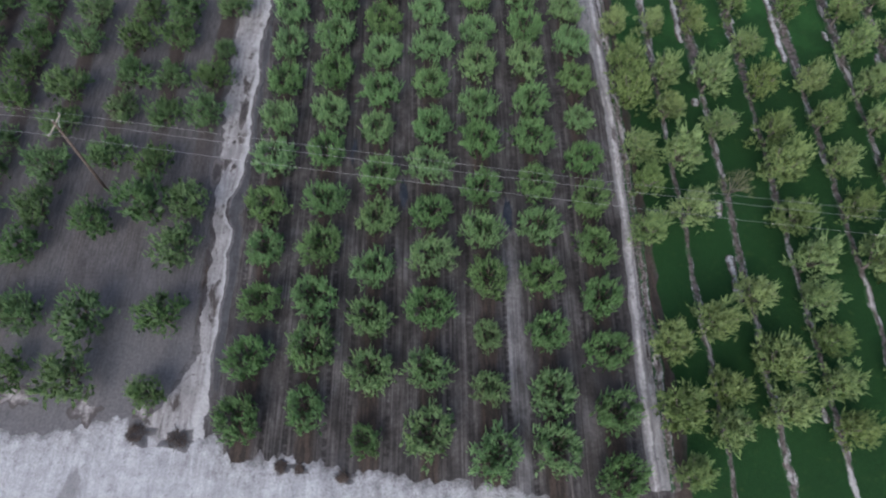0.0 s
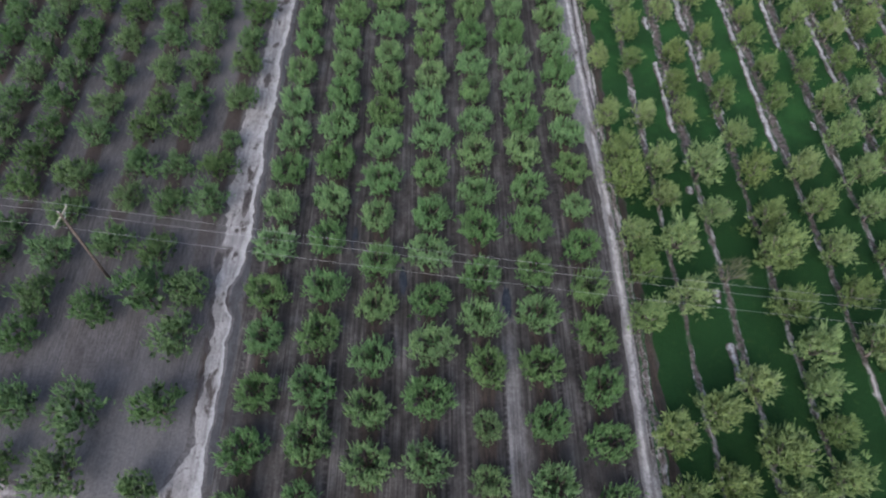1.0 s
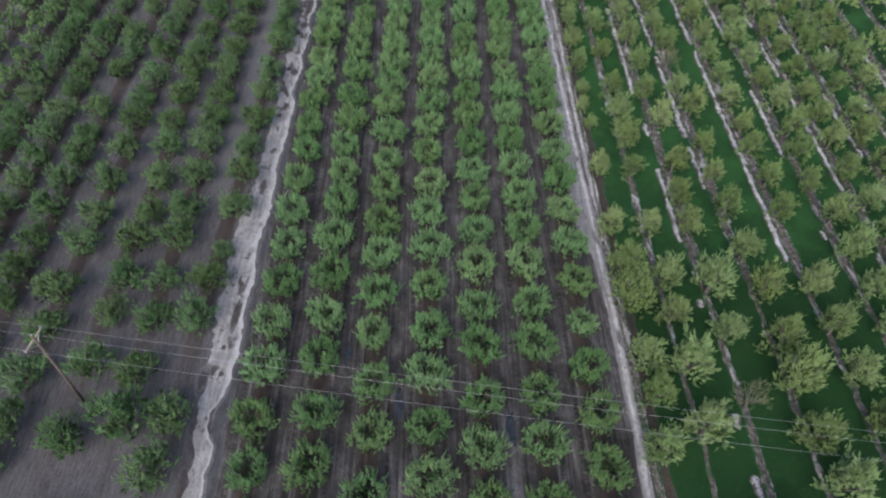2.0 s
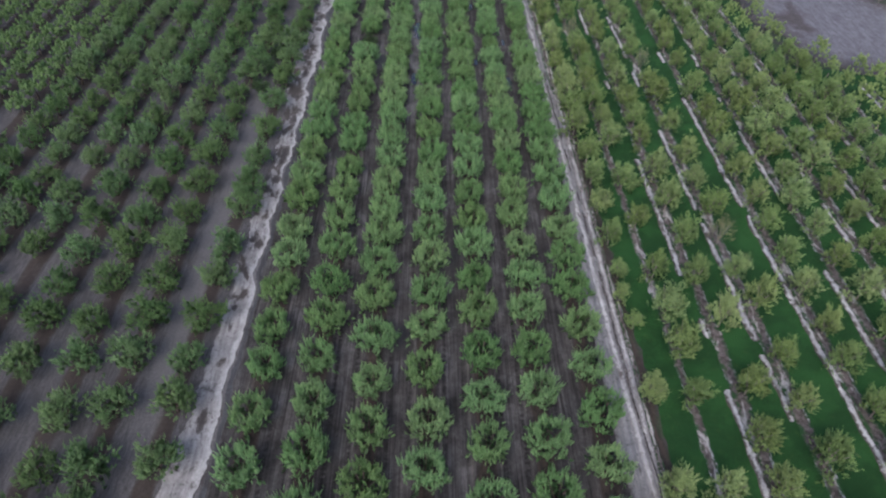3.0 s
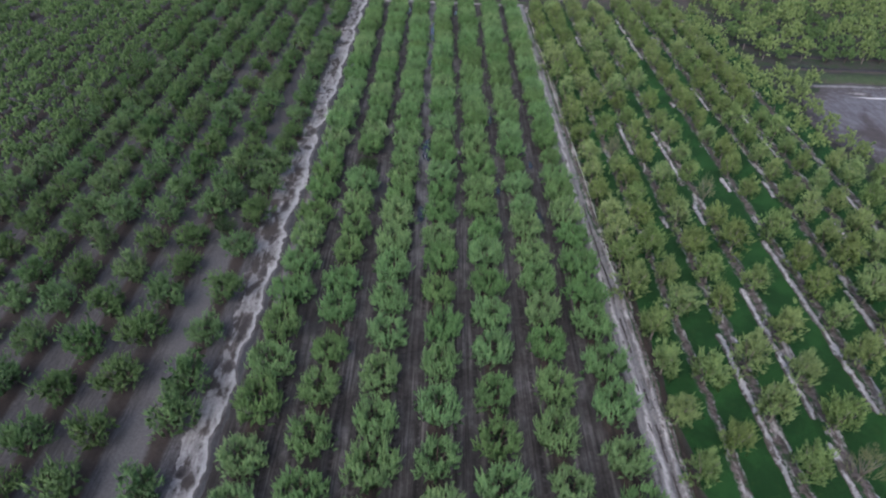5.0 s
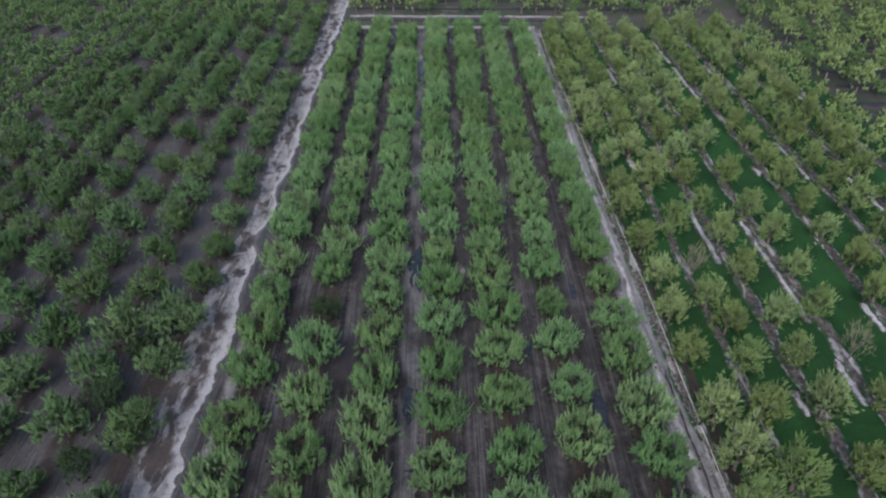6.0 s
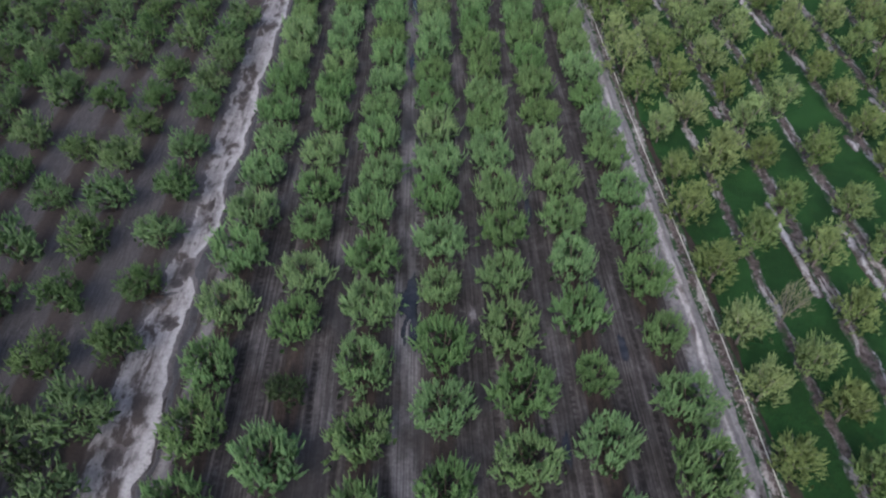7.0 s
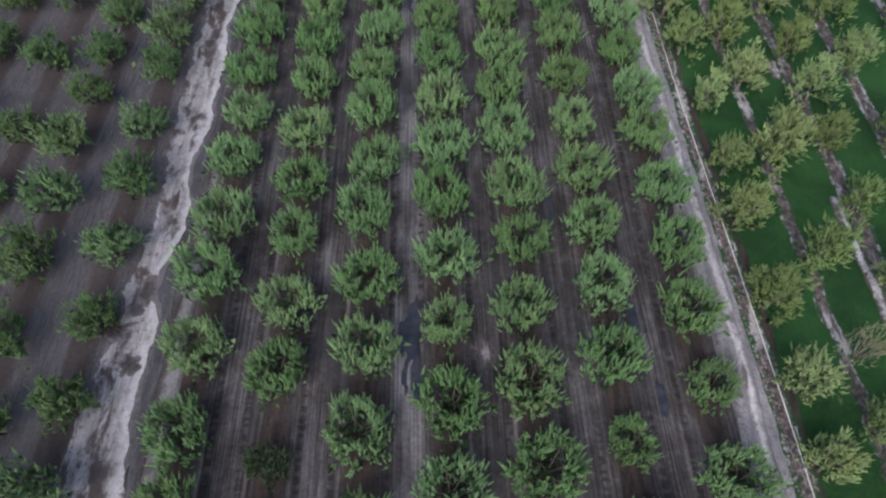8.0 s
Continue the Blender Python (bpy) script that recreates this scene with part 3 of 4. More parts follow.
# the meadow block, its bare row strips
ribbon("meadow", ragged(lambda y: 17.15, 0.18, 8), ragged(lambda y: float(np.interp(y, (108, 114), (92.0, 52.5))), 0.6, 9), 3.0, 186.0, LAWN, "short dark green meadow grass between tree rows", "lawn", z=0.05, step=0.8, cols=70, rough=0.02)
for i, rx in enumerate(RIGHT_X[1:14]):
    half = 0.62 if i < 1 else 0.85
    ribbon("row_strip", ragged(lambda y, c=rx, h=half: c - h * (0.55 if y < 42 else 1.0), 0.28, 20 + i, 0.6), ragged(lambda y, c=rx, h=half: c + h * (0.55 if y < 42 else 1.0), 0.28, 40 + i, 0.6), 4.0, 186.0 if rx < 52 else 110.0, BERM,
           "brown earth strip with white sand under trees", "row strip", z=0.09, step=0.5, cols=6, rough=0.03)
for i, rx in enumerate(RIGHT_X[2:13]):
    ribbon("sand_ridge", ragged(lambda y, c=rx - 1.3: c, 0.25, 60 + i, 0.6), ragged(lambda y, c=rx - 0.4: c, 0.25, 80 + i, 0.9), 6.0, 185.0 if rx < 52 else 109.0, SAND_RIDGE,
           "broken ridge of white sand along a tree row", "sand ridge", z=0.13, step=0.4, cols=6, rough=0.03,
           gate=lambda y, q=i: 0.35 + 6.0 * wob(q * 9.1, y, 0.12, 1.0) + 1.6 * math.exp(-((y - 72) / 22) ** 2) - 0.6 * max(0.0, min(1.0, (y - 92) / 15)) - 1.6 * max(0.0, min(1.0, (52 - y) / 8)))
blot("bare_patch", 66, 131, 13.5, 19, GREYSOIL, "bare grey earth clearing among the orchards", "clearing", 0.16, seed=2.0, ragged=0.25)
blot("sand_streak", 64.9, 145.2, 2.4, 0.9, SAND_SPOT, "smear of pale sand on bare earth", "sand", 0.20, seed=6.0, ragged=0.7)
blot("sand_streak", 69.5, 143.6, 7.5, 0.38, WHITE_SAND, "streak of bright white sand on bare earth", "sand", 0.21, seed=4.0, ragged=0.5)
cross_strip("clearing_bank", 147.6, 148.6, 58.0, 120.0, SAND_E, "low bank of pale sand behind the clearing", 0.19)
cross_strip("clearing_grass", 149.6, 154.0, 55.0, 120.0, WEEDS, "strip of rough grass behind the clearing", 0.17)
for fy in (155.0, 161.0, 166.0, 171.0, 176.0, 181.0):
    cross_strip("east_furrow", fy, fy + 1.7, 54.0, 120.0, FURROW, "dark wet furrow between far tree rows", 0.17)

# standing water and wet spots
for k, (px, py, ax, ay) in enumerate([(-2.05, 106.8, 0.6, 1.9), (-1.95, 121.6, 0.8, 2.8), (10.7, 106.3, 0.55, 1.7), (-2.1, 152.4, 0.3, 2.0), (-1.9, 168.0, 0.5, 5.5),
                                      (-6.9, 181.0, 0.45, 3.2), (10.3, 123.0, 0.28, 1.4), (2.3, 180.0, 0.3, 2.0),
                                      (6.55, 112.0, 0.3, 1.2), (6.6, 131.0, 0.3, 1.6), (10.9, 118.5, 0.35, 1.3), (-6.6, 33.2, 0.35, 1.6), (6.5, 27.0, 0.4, 1.8), (-2.2, 29.0, 0.4, 1.6)]):
    blot("puddle", px, py, ax, ay, WATER, "shallow muddy rain puddle in a wheel lane", "puddle", 0.012, "", 3.0 + k, 0.5)
for k, (px, py, ax, ay) in enumerate([(-17.0, 64.6, 0.35, 0.45), (-17.1, 73.6, 0.5, 0.7), (-16.5, 88.1, 0.5, 3.0), (-16.6, 83.4, 0.6, 0.9), (-16.6, 95.5, 0.5, 1.2), (-16.8, 107.2, 0.5, 1.4),
                                      (-16.9, 101.0, 0.35, 0.8), (-16.8, 125.6, 0.5, 1.2), (-17.1, 147.2, 0.5, 0.8), (-17.1, 124.3, 0.5, 0.5), (-16.7, 121.0, 0.7, 0.8), (-16.6, 132.0, 0.3, 0.9), (-17.2, 112.0, 0.6, 1.0),
                                      (-16.6, 37.3, 0.45, 2.0), (-17.4, 31.7, 0.2, 0.3), (-16.7, 31.5, 0.25, 0.3), (-17.0, 34.0, 0.2, 0.3), (-18.1, 31.0, 0.5, 1.4), (-16.9, 53.0, 0.4, 1.2)]):
    blot("washout", px, py, ax, ay, PIT, "dark washed-out pit in the sandy track", "pit", 0.055, seed=50.0 + k, ragged=0.4)
blot("sand_spot", 2.05, 121.3, 0.34, 0.95, SAND_SPOT, "spilled pale sand in a wheel lane", "sand", 0.03, "", 9.0, 0.5)
blot("sand_spot", -24.2, 148.0, 0.9, 2.4, SAND_SPOT, "patch of bleached sand between tree rows", "sand", 0.05, "", 11.0, 0.5)


# ---- trees ----
def leaves(rng, base, way, length, per, size, slim=0.5, splay=0.5):
    """Leaf blades set along shoots: base and way (n, 3), length (n,). They face up and away from the shoot and the tree's axis."""
    n = len(base)
    way = unit(way)
    f = (np.arange(per)[None, :] + rng.random((n, per))) / per
    p = base[:, None] + way[:, None] * (length[:, None] * f)[..., None]
    side = rng.normal(size=(n, per, 3))
    side -= (side * way[:, None]).sum(-1, keepdims=True) * way[:, None]
    side = unit(side)
    out = unit(way[:, None] * 0.8 + side * splay + rng.normal(0, 0.12, (n, per, 3)))
    wide = unit(np.cross(out, side + rng.normal(0, 0.5, (n, per, 3))))
    s = (size * rng.uniform(0.7, 1.25, (n, per)))[..., None]
    m = p + out * s * 0.15
    tri = np.stack([m + wide * s * slim * 0.5, p + out * s, m - wide * s * slim * 0.5], 2)
    young = np.broadcast_to(f[:, :, None, None], (*f.shape, 3, 1))
    away = unit(p * np.array([1.0, 1.0, 0.0]) + 1e-6)
    facing = unit(side * 0.75 + away * 0.3 + np.array([0, 0, 0.75]) + rng.normal(0, 0.18, (n, per, 3)))
    facing = np.broadcast_to(facing[:, :, None, :], (*f.shape, 3, 3))
    return np.concatenate([tri, young, facing], -1).reshape(-1, 3, 7)


def tongues(rng, base, way, length, girth, sides=4):
    """Dense leafy shoots: each a flame-shaped clump, full below and pointed at the tip."""
    n = len(base)
    way = unit(way)
    u = unit(np.cross(way, unit(rng.normal(size=(n, 3)))))
    v = np.cross(way, u)
    a = rng.uniform(0, 6.28, n)[:, None] + np.arange(sides)[None, :] * 2 * np.pi / sides
    ray = np.cos(a)[..., None] * u[:, None] + np.sin(a)[..., None] * v[:, None]
    r = girth * rng.uniform(0.65, 1.35, (n, sides, 1))
    belly = base[:, None] + way[:, None] * (length[:, None] * rng.uniform(0.05, 0.45, (n, sides)))[..., None] + ray * r
    tip = base + way * length[:, None] + rng.normal(0, 0.04, (n, 3))
    up = np.array([0, 0, 0.55])
    co = np.stack([belly, np.roll(belly, -1, 1), np.repeat(tip[:, None], sides, 1)], 2)
    facing = np.stack([ray + up, np.roll(ray, -1, 1) + up, ray * 0.4 + np.roll(ray, -1, 1) * 0.4 + way[:, None] * 0.9 + up], 2)
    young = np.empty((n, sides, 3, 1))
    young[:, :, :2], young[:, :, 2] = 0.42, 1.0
    return np.concatenate([co, young, unit(facing)], -1).reshape(-1, 3, 7)


def unit(v):
    return v / (np.linalg.norm(v, axis=-1, keepdims=True) + 1e-9)


def tufts(rng, seat, lean, shoots, spread, fan, lengths):
    """Shoots gathered into tufts: each grows from near one of the seats, along its lean."""
    pick = np.arange(shoots) % len(seat)
    base = seat[pick] + rng.normal(0, 1, (shoots, 3)) * spread
    base[:, 2] = np.maximum(base[:, 2], 0.3)
    return base, unit(lean[pick]) + rng.normal(0, fan, (shoots, 3)), rng.uniform(*lengths, shoots)


def filler(rng, seat, per, size):
    """Inner leaves that fill a crown round the seats of its tufts, with shade put into their colour."""
    n = len(seat)
    c = np.array([0, 0, 1.0])
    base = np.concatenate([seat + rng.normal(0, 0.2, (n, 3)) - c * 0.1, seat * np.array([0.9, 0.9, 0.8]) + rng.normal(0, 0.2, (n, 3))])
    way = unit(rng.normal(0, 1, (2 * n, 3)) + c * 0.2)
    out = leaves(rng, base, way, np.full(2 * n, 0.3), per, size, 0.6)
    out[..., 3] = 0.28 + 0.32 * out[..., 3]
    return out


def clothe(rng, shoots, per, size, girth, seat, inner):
    """The foliage of a crown: dense tongues along its shoots, loose leaves on them, and inner leaves with shade in
    their colour.
    """
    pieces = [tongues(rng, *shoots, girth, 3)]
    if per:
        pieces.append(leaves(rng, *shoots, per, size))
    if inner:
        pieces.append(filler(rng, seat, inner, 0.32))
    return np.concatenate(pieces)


def vase_crown(rng, shoots, per, size, girth, inner, R=1.2, top=1.6):
    """An open ring of upright shoots round a hollow heart."""
    n = 48
    az = (np.arange(n) + rng.uniform(-0.45, 0.45, n)) * 2 * np.pi / n * 2
    low = np.arange(n) % 3 == 0
    rho = R * np.where(low, rng.uniform(0.98, 1.2, n), rng.uniform(0.62, 1.10, n)) * (1 + 0.10 * np.sin(2 * az + rng.uniform(0, 6)))
    ring = np.stack([np.cos(az), np.sin(az), 0 * az], -1)
    z = np.where(low, rng.uniform(0.4, 0.75, n), rng.uniform(0.65, 1.12, n)) * top
    seat = ring * rho[:, None] + np.stack([0 * z, 0 * z, z], -1)
    lean = ring * np.where(low, 0.20, 0.06)[:, None] + rng.normal(0, 0.10, (n, 3)) + np.stack([0 * z, 0 * z, 0 * z + 1.0], -1)
    crown = clothe(rng, tufts(rng, seat, lean, shoots, 0.14, 0.13, (0.5, 1.05)), per, size, girth, seat, inner)
    if not inner:
        return crown
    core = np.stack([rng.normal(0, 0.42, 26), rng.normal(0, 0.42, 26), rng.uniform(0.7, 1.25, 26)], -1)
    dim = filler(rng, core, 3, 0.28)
    # the heart's shade is put into the colour of these leaves
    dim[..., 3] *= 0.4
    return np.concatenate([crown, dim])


def lumpy_crown(rng, shoots, per, size, girth, inner, R=1.18, top=1.68):
    """A bushy crown of a few uneven lobes."""
    n = 40
    az = rng.uniform(0, 2 * np.pi, n)
    f = np.sqrt(rng.random(n))
    rho = R * f * (1 + 0.2 * np.sin(3 * az + rng.uniform(0, 6)))
    z = (0.5 + 0.95 * rng.random(n) * (1.15 - 0.6 * f)) * top
    seat = np.stack([rho * np.cos(az), rho * np.sin(az), z], -1)
    lean = np.stack([0.4 * f * np.cos(az), 0.4 * f * np.sin(az), 0.9 + 0 * f], -1) + rng.normal(0, 0.15, (n, 3))
    return clothe(rng, tufts(rng, seat, lean, shoots, 0.17, 0.24, (0.28, 0.6)), per, size, girth, seat, inner)


def plume_crown(rng, shoots, per, size, girth, inner, R=1.12, top=1.6):
    """A full egg-shaped head of upright feathery plumes that fan out from a few limbs."""
    lobes, each = 16, 5
    az = (np.arange(lobes) + rng.uniform(-0.4, 0.4, lobes)) * 2.4
    f = np.sqrt((np.arange(lobes) + 0.3) / lobes)
    rho = R * f * (1 + 0.16 * np.sin(2 * az + rng.uniform(0, 6)))
    z = (1.92 - 1.12 * f * f + rng.uniform(-0.18, 0.22, lobes)) * top
    heart = np.stack([rho * np.cos(az), rho * np.sin(az), z], -1)
    off = rng.normal(0, 1, (lobes, each, 3)) * np.array([0.2, 0.2, 0.42])
    seat = (heart[:, None] + off).reshape(-1, 3)
    lean = np.stack([0.42 * f * np.cos(az), 0.42 * f * np.sin(az), 1.0 + 0 * f], -1)
    lean = (lean[:, None] + off * np.array([1.3, 1.3, 0.2])).reshape(-1, 3)
    return clothe(rng, tufts(rng, seat, lean, shoots, 0.13, 0.2, (0.3, 0.66)), per, size, girth, seat, inner)


def trunk_mesh(rng, name, limbs, reach, height, mat, stem=0.55, thick=0.10):
    pieces = [tube([(0, 0, -0.15), (0.02, 0, stem * 0.5), (0, 0.02, stem + 0.05)], [thick * 1.3, thick, thick * 0.95], 7)]
    for i in range(limbs):
        a = 2 * math.pi * (i + rng.uniform(-0.25, 0.25)) / limbs
        c, s = math.cos(a), math.sin(a)
        l = reach * rng.uniform(0.8, 1.1)
        h = height * rng.uniform(0.85, 1.1)
        pts = [(0, 0, stem - 0.05), (0.3 * l * c, 0.3 * l * s, stem + 0.25 * (h - stem)), (0.7 * l * c, 0.7 * l * s, stem + 0.65 * (h - stem)), (l * c, l * s, h)]
        pieces.append(tube(pts, [thick * 0.65, thick * 0.5, thick * 0.34, thick * 0.12], 4))
        b = a + rng.uniform(-0.6, 0.6)
        pieces.append(tube([pts[1], (pts[1][0] + 0.45 * l * math.cos(b), pts[1][1] + 0.45 * l * math.sin(b), h * 0.95)], [thick * 0.3, thick * 0.08], 3))
    v, f = join(pieces)
    return mesh_from(name, v, f, mat, True)


KINDS = {
    "vase": (vase_crown, LEAF_MID, BARK, 360, 1, 0.16, 0.074, 4, 0.95, 1.8),
    "lumpy": (lumpy_crown, LEAF_LEFT, BARK, 310, 1, 0.15, 0.074, 5, 1.0, 1.8),
    "plume": (plume_crown, LEAF_RIGHT, BARK_PALE, 520, 1, 0.14, 0.079, 4, 1.0, 3.2),
    "bare": (plume_crown, LEAF_THIN, BARK_PALE, 260, 1, 0.12, 0.036, 0, 1.0, 3.5),
    "dark": (lumpy_crown, LEAF_DARK, BARK, 260, 2, 0.17, 0.075, 4, 1.0, 1.2),
}
NAMES = {"bare": "sparse_tree", "vase": "fruit_tree", "lumpy": "bushy_tree", "plume": "feathery_tree", "dark": "stunted_tree"}
LABELS = {
    "bare": "half-bare pale twiggy tree with few yellow-green leaves",
    "vase": "open vase-pruned green fruit tree standing on dark soil",
    "lumpy": "bushy dark green fruit tree on pale combed soil",
    "plume": "feathery yellow-green young tree standing over meadow grass",
    "dark": "small sickly dark fruit tree on bare soil",
}
GROUPS = {"bare": "feathery trees over the meadow", "vase": "vase-pruned trees of the middle block", "lumpy": "bushy trees beyond the sandy track", "plume": "feathery trees over the meadow", "dark": "dark stunted trees"}
protos, sparse = {}, {}
for kind, (crown, leaf, bark, shoots, per, size, girth, inner, reach, height) in KINDS.items():
    protos[kind], sparse[kind] = [], []
    for v in range(1 if kind in ("dark", "bare") else 7):
        rng = np.random.default_rng(100 + 17 * v + len(kind))
        root = tagged(new(NAMES[kind]), LABELS[kind], "tree", GROUPS[kind])
        part("trunk", trunk_mesh(rng, "trunk", 8 if kind == "bare" else 6, reach, height, bark, 0.8 if kind in ("plume", "bare") else 0.55, 0.07 if kind == "bare" else 0.10), root)
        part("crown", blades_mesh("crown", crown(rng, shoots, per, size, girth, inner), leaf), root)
        protos[kind].append(root)
        sparse[kind].append(crown(np.random.default_rng(900 + v), 76, 1, size * 2.0, 0.27, 0))

used = set()
rnd = random.Random(11)


def plant(kind, x, y, size, variant=None):
    """A tree at x, y; the first of each shape is the prototype itself."""
    v = variant if variant is not None else rnd.randrange(len(protos[kind]))
    m = pose(x, y, 0.03, 0, 0, rnd.uniform(0, 360)) @ Matrix.Diagonal((size * rnd.uniform(0.93, 1.07), size * rnd.uniform(0.93, 1.07), size * rnd.uniform(0.9, 1.1), 1))
    if (kind, v) not in used:
        used.add((kind, v))
        protos[kind][v].matrix_basis = m
        return protos[kind][v]
    return copy_thing_at(protos[kind][v], m)


def copy_thing_at(ob, m):
    made = copy_thing(ob, Matrix.Identity(4))
    made.matrix_basis = m
    return made


# the middle block: start and spacing of each row, small trees and gaps by their place in the row
MIDDLE = [
    (ROW_X[0], 10.0, 4.285, {}),
    (ROW_X[1], 10.4, 4.368, {24: -0.72}),
    (ROW_X[2], 8.6, 4.327, {0: 0.72}),
    (ROW_X[3], 9.2, 4.35, {0: 1.1, 26: 0.85}),
    (ROW_X[4], 7.6, 4.29, {2: 0.7, 1: 0.78, 0: 1.1}),
    (ROW_X[5], 7.6, 4.33, {0: 1.12, 25: 0.74}),
    (ROW_X[6], 5.9, 4.33, {7: 0.8, 26: 0.85}),
]
for rx, start, pitch, odd in MIDDLE:
    k = 0
    while start + k * pitch < FIELD_N - 0.6:
        size = odd.get(k, rnd.uniform(0.95, 1.12))
        plant("dark" if size < 0 else "vase", rx + rnd.gauss(0, 0.12), start + k * pitch + rnd.gauss(0, 0.15), abs(size))
        k += 1


def in_clearing(x, y):
    return ((x - 66) / 13) ** 2 + ((y - 131) / 19) ** 2 < 1.0 or (x > 56 and 147.5 < y < 153.5)


far = {"lumpy": [], "plume": []}
# rows whose trees stand unevenly: where each tree stands along its row; past the last one they go on evenly
LEFT_Y = [
    (12, 17.3, 22.9, 26.8, 36.2, 40.2, 43.7, 49, 54, 58, 62.2, 67, 71.2, 76.8, 80.8, 86, 91, 97.6, 103.5, 109.3, 113.8, 118.5, 123, 127.5, 132.6, 137.2, 143, 147, 150.8),
    (12.8, 17.3, 26.6, 31.2, 35.9, 40.2, 45, 48.9, 53.6, 57.8, 62.2, 66.8, 71.2, 75.7, 80.5, 85.7, 90, 94.6, 99, 104, 108.4, 112.6, 117.5, 122.1, 126.8, 131.8, 135.6, 141, 145, 149.2, 155),
    (13.7, 18, 25.6, 31.6, 36.8, 40, 44.4, 48.2, 52.8, 57.4, 61.8, 66.4, 70.6, 75.3, 79.8, 84.3, 89, 93.5, 98, 103, 108, 112.6, 117.4, 122, 126.4, 132, 138, 144.3, 151.8),
    (17.4, 23, 26.2, 30.6, 34.9, 38.6, 44.4, 48, 52.6, 57, 61.6, 66, 69.8, 75.2, 79.8, 84.5, 89, 93.4, 98, 102.4, 107, 111.6, 116, 120.5, 125, 129.2, 134.6, 139.2, 145.6, 151.8),
]
BIG_LEFT = {(0, 22.9): 1.25, (2, 25.6): 1.25, (2, 31.6): 1.2, (1, 31.2): 1.2, (0, 17.3): 1.3, (1, 12.8): 1.42, (1, 17.3): 1.42, (1, 26.6): 1.5, (0, 26.8): 1.3, (0, 43.7): 0.7, (0, 12): 1.0, (1, 117.5): 1.0, (1, 112.6): 1.4, (0, 113.8): 1.35, (2, 112.6): 1.3}
RIGHT_Y = [
    (6.2, 10, 15.1, 25, 29.2, 32.9, 38.2, 42.4, 47.4, 55.7, 62.7, 66.2, 69.6, 74.1, 78.8, 84, 87.6, 93.9, 98, 101.5, 104.8, 110.3, 114.7, 118.7, 123.8, 129.4, 133.5, 139, 145, 150, 155),
    (8.6, 12, 16.6, 26.4, 31.8, 36.3, 40.8, 47.4, 54.8, 59.7, 64.5, 69.4, 76.9, 83.2, 90.5, 95.5, 100, 105, 109.5, 113.4, 116.2, 120.2, 126.4, 134.2, 141, 146.6, 151.5),
    (10.2, 13.8, 19.2, 28.6, 35.4, 40, 47.5, 51.5, 56, 63, 68.8, 74.3, 79.5, 84.3, 91.4, 96, 100.2, 105.5, 110, 114, 119.6, 125, 130, 135.5, 140, 144.5, 150),
    (9, 12.3, 15.4, 18.8, 21.4, 25.8, 30.5, 34.5, 39.6, 44, 50, 54.6, 59, 65.3, 69.4, 74, 78.8, 83.5, 88.5, 95, 101.2, 106, 110.6, 115.2, 120, 125, 129.8, 135.8, 143, 148.6, 154.6),
]
BIG_RIGHT = {(0, 38.2): 1.2, (0, 10): 1.1, (0, 6.2): 0.8, (1, 31.8): 1.2, (1, 134.2): 1.3, (2, 13.8): 1.2, (2, 40): 1.2, (3, 30.5): 1.2, (0, 66.2): 0.6, (0, 69.6): 0.65, (0, 62.7): 0.6, (0, 55.7): 0.85, (1, 64.5): 1.1,
             (0, 74.1): 0.8, (0, 78.8): 0.8, (0, 84): 0.8, (3, 21.4): 1.15}


BARE = {(3, 74), (1, 120.2), (3, 110.6), (2, 28.6)}


def stands(i, listed, first, pitch, north):
    """Where the trees of row i stand."""
    if i < len(listed):
        out = list(listed[i])
    else:
        out = [first + rnd.uniform(0, 3)]
    while out[-1] < north:
        out.append(out[-1] + pitch)
    return out


def drift(i, y):
    """How far the inner rows beyond the track stray from their lines."""
    if y < 20:
        return -1.9 if i in (1, 2) else 0.0
    near = max(0.0, min(1.0, (62 - y) / 10))
    dip = math.exp(-((y - 116) / 6.5) ** 2)
    return (0.7 * near + 1.0 * dip if i == 1 else 1.1 * near + 0.9 * dip if i == 2 else 0.6 * near if i == 3 else 0.0)


for i, rx in enumerate(LEFT_X):
    for y in stands(i, LEFT_Y, 12.5, 4.5 if i < 4 else 3.7, 225):
        listed = i < 4 and y in LEFT_Y[i]
        if listed or rnd.random() < 0.95:
            lean = 0.7 * max(0.0, min(1.0, (y - 40) / 8, (140 - y) / 10)) if i == 0 else drift(i, y)
            p = (rx + lean + rnd.gauss(0, 0.16), y + rnd.gauss(0, 0.2), BIG_LEFT.get((i, y), rnd.uniform(1.0, 1.24) * (1.0 if i == 0 else 1.04 if i < 4 else 0.97)))
            if i < 7 and y < 186:
                plant("lumpy", *p)
            else:
                far["lumpy"].append(p)
for bx, by, bs in ((-21.4, 101.3, 0.85), (-21.6, 106.4, 0.95), (-20.9, 111.0, 0.75)):
    plant("dark", bx, by, bs)
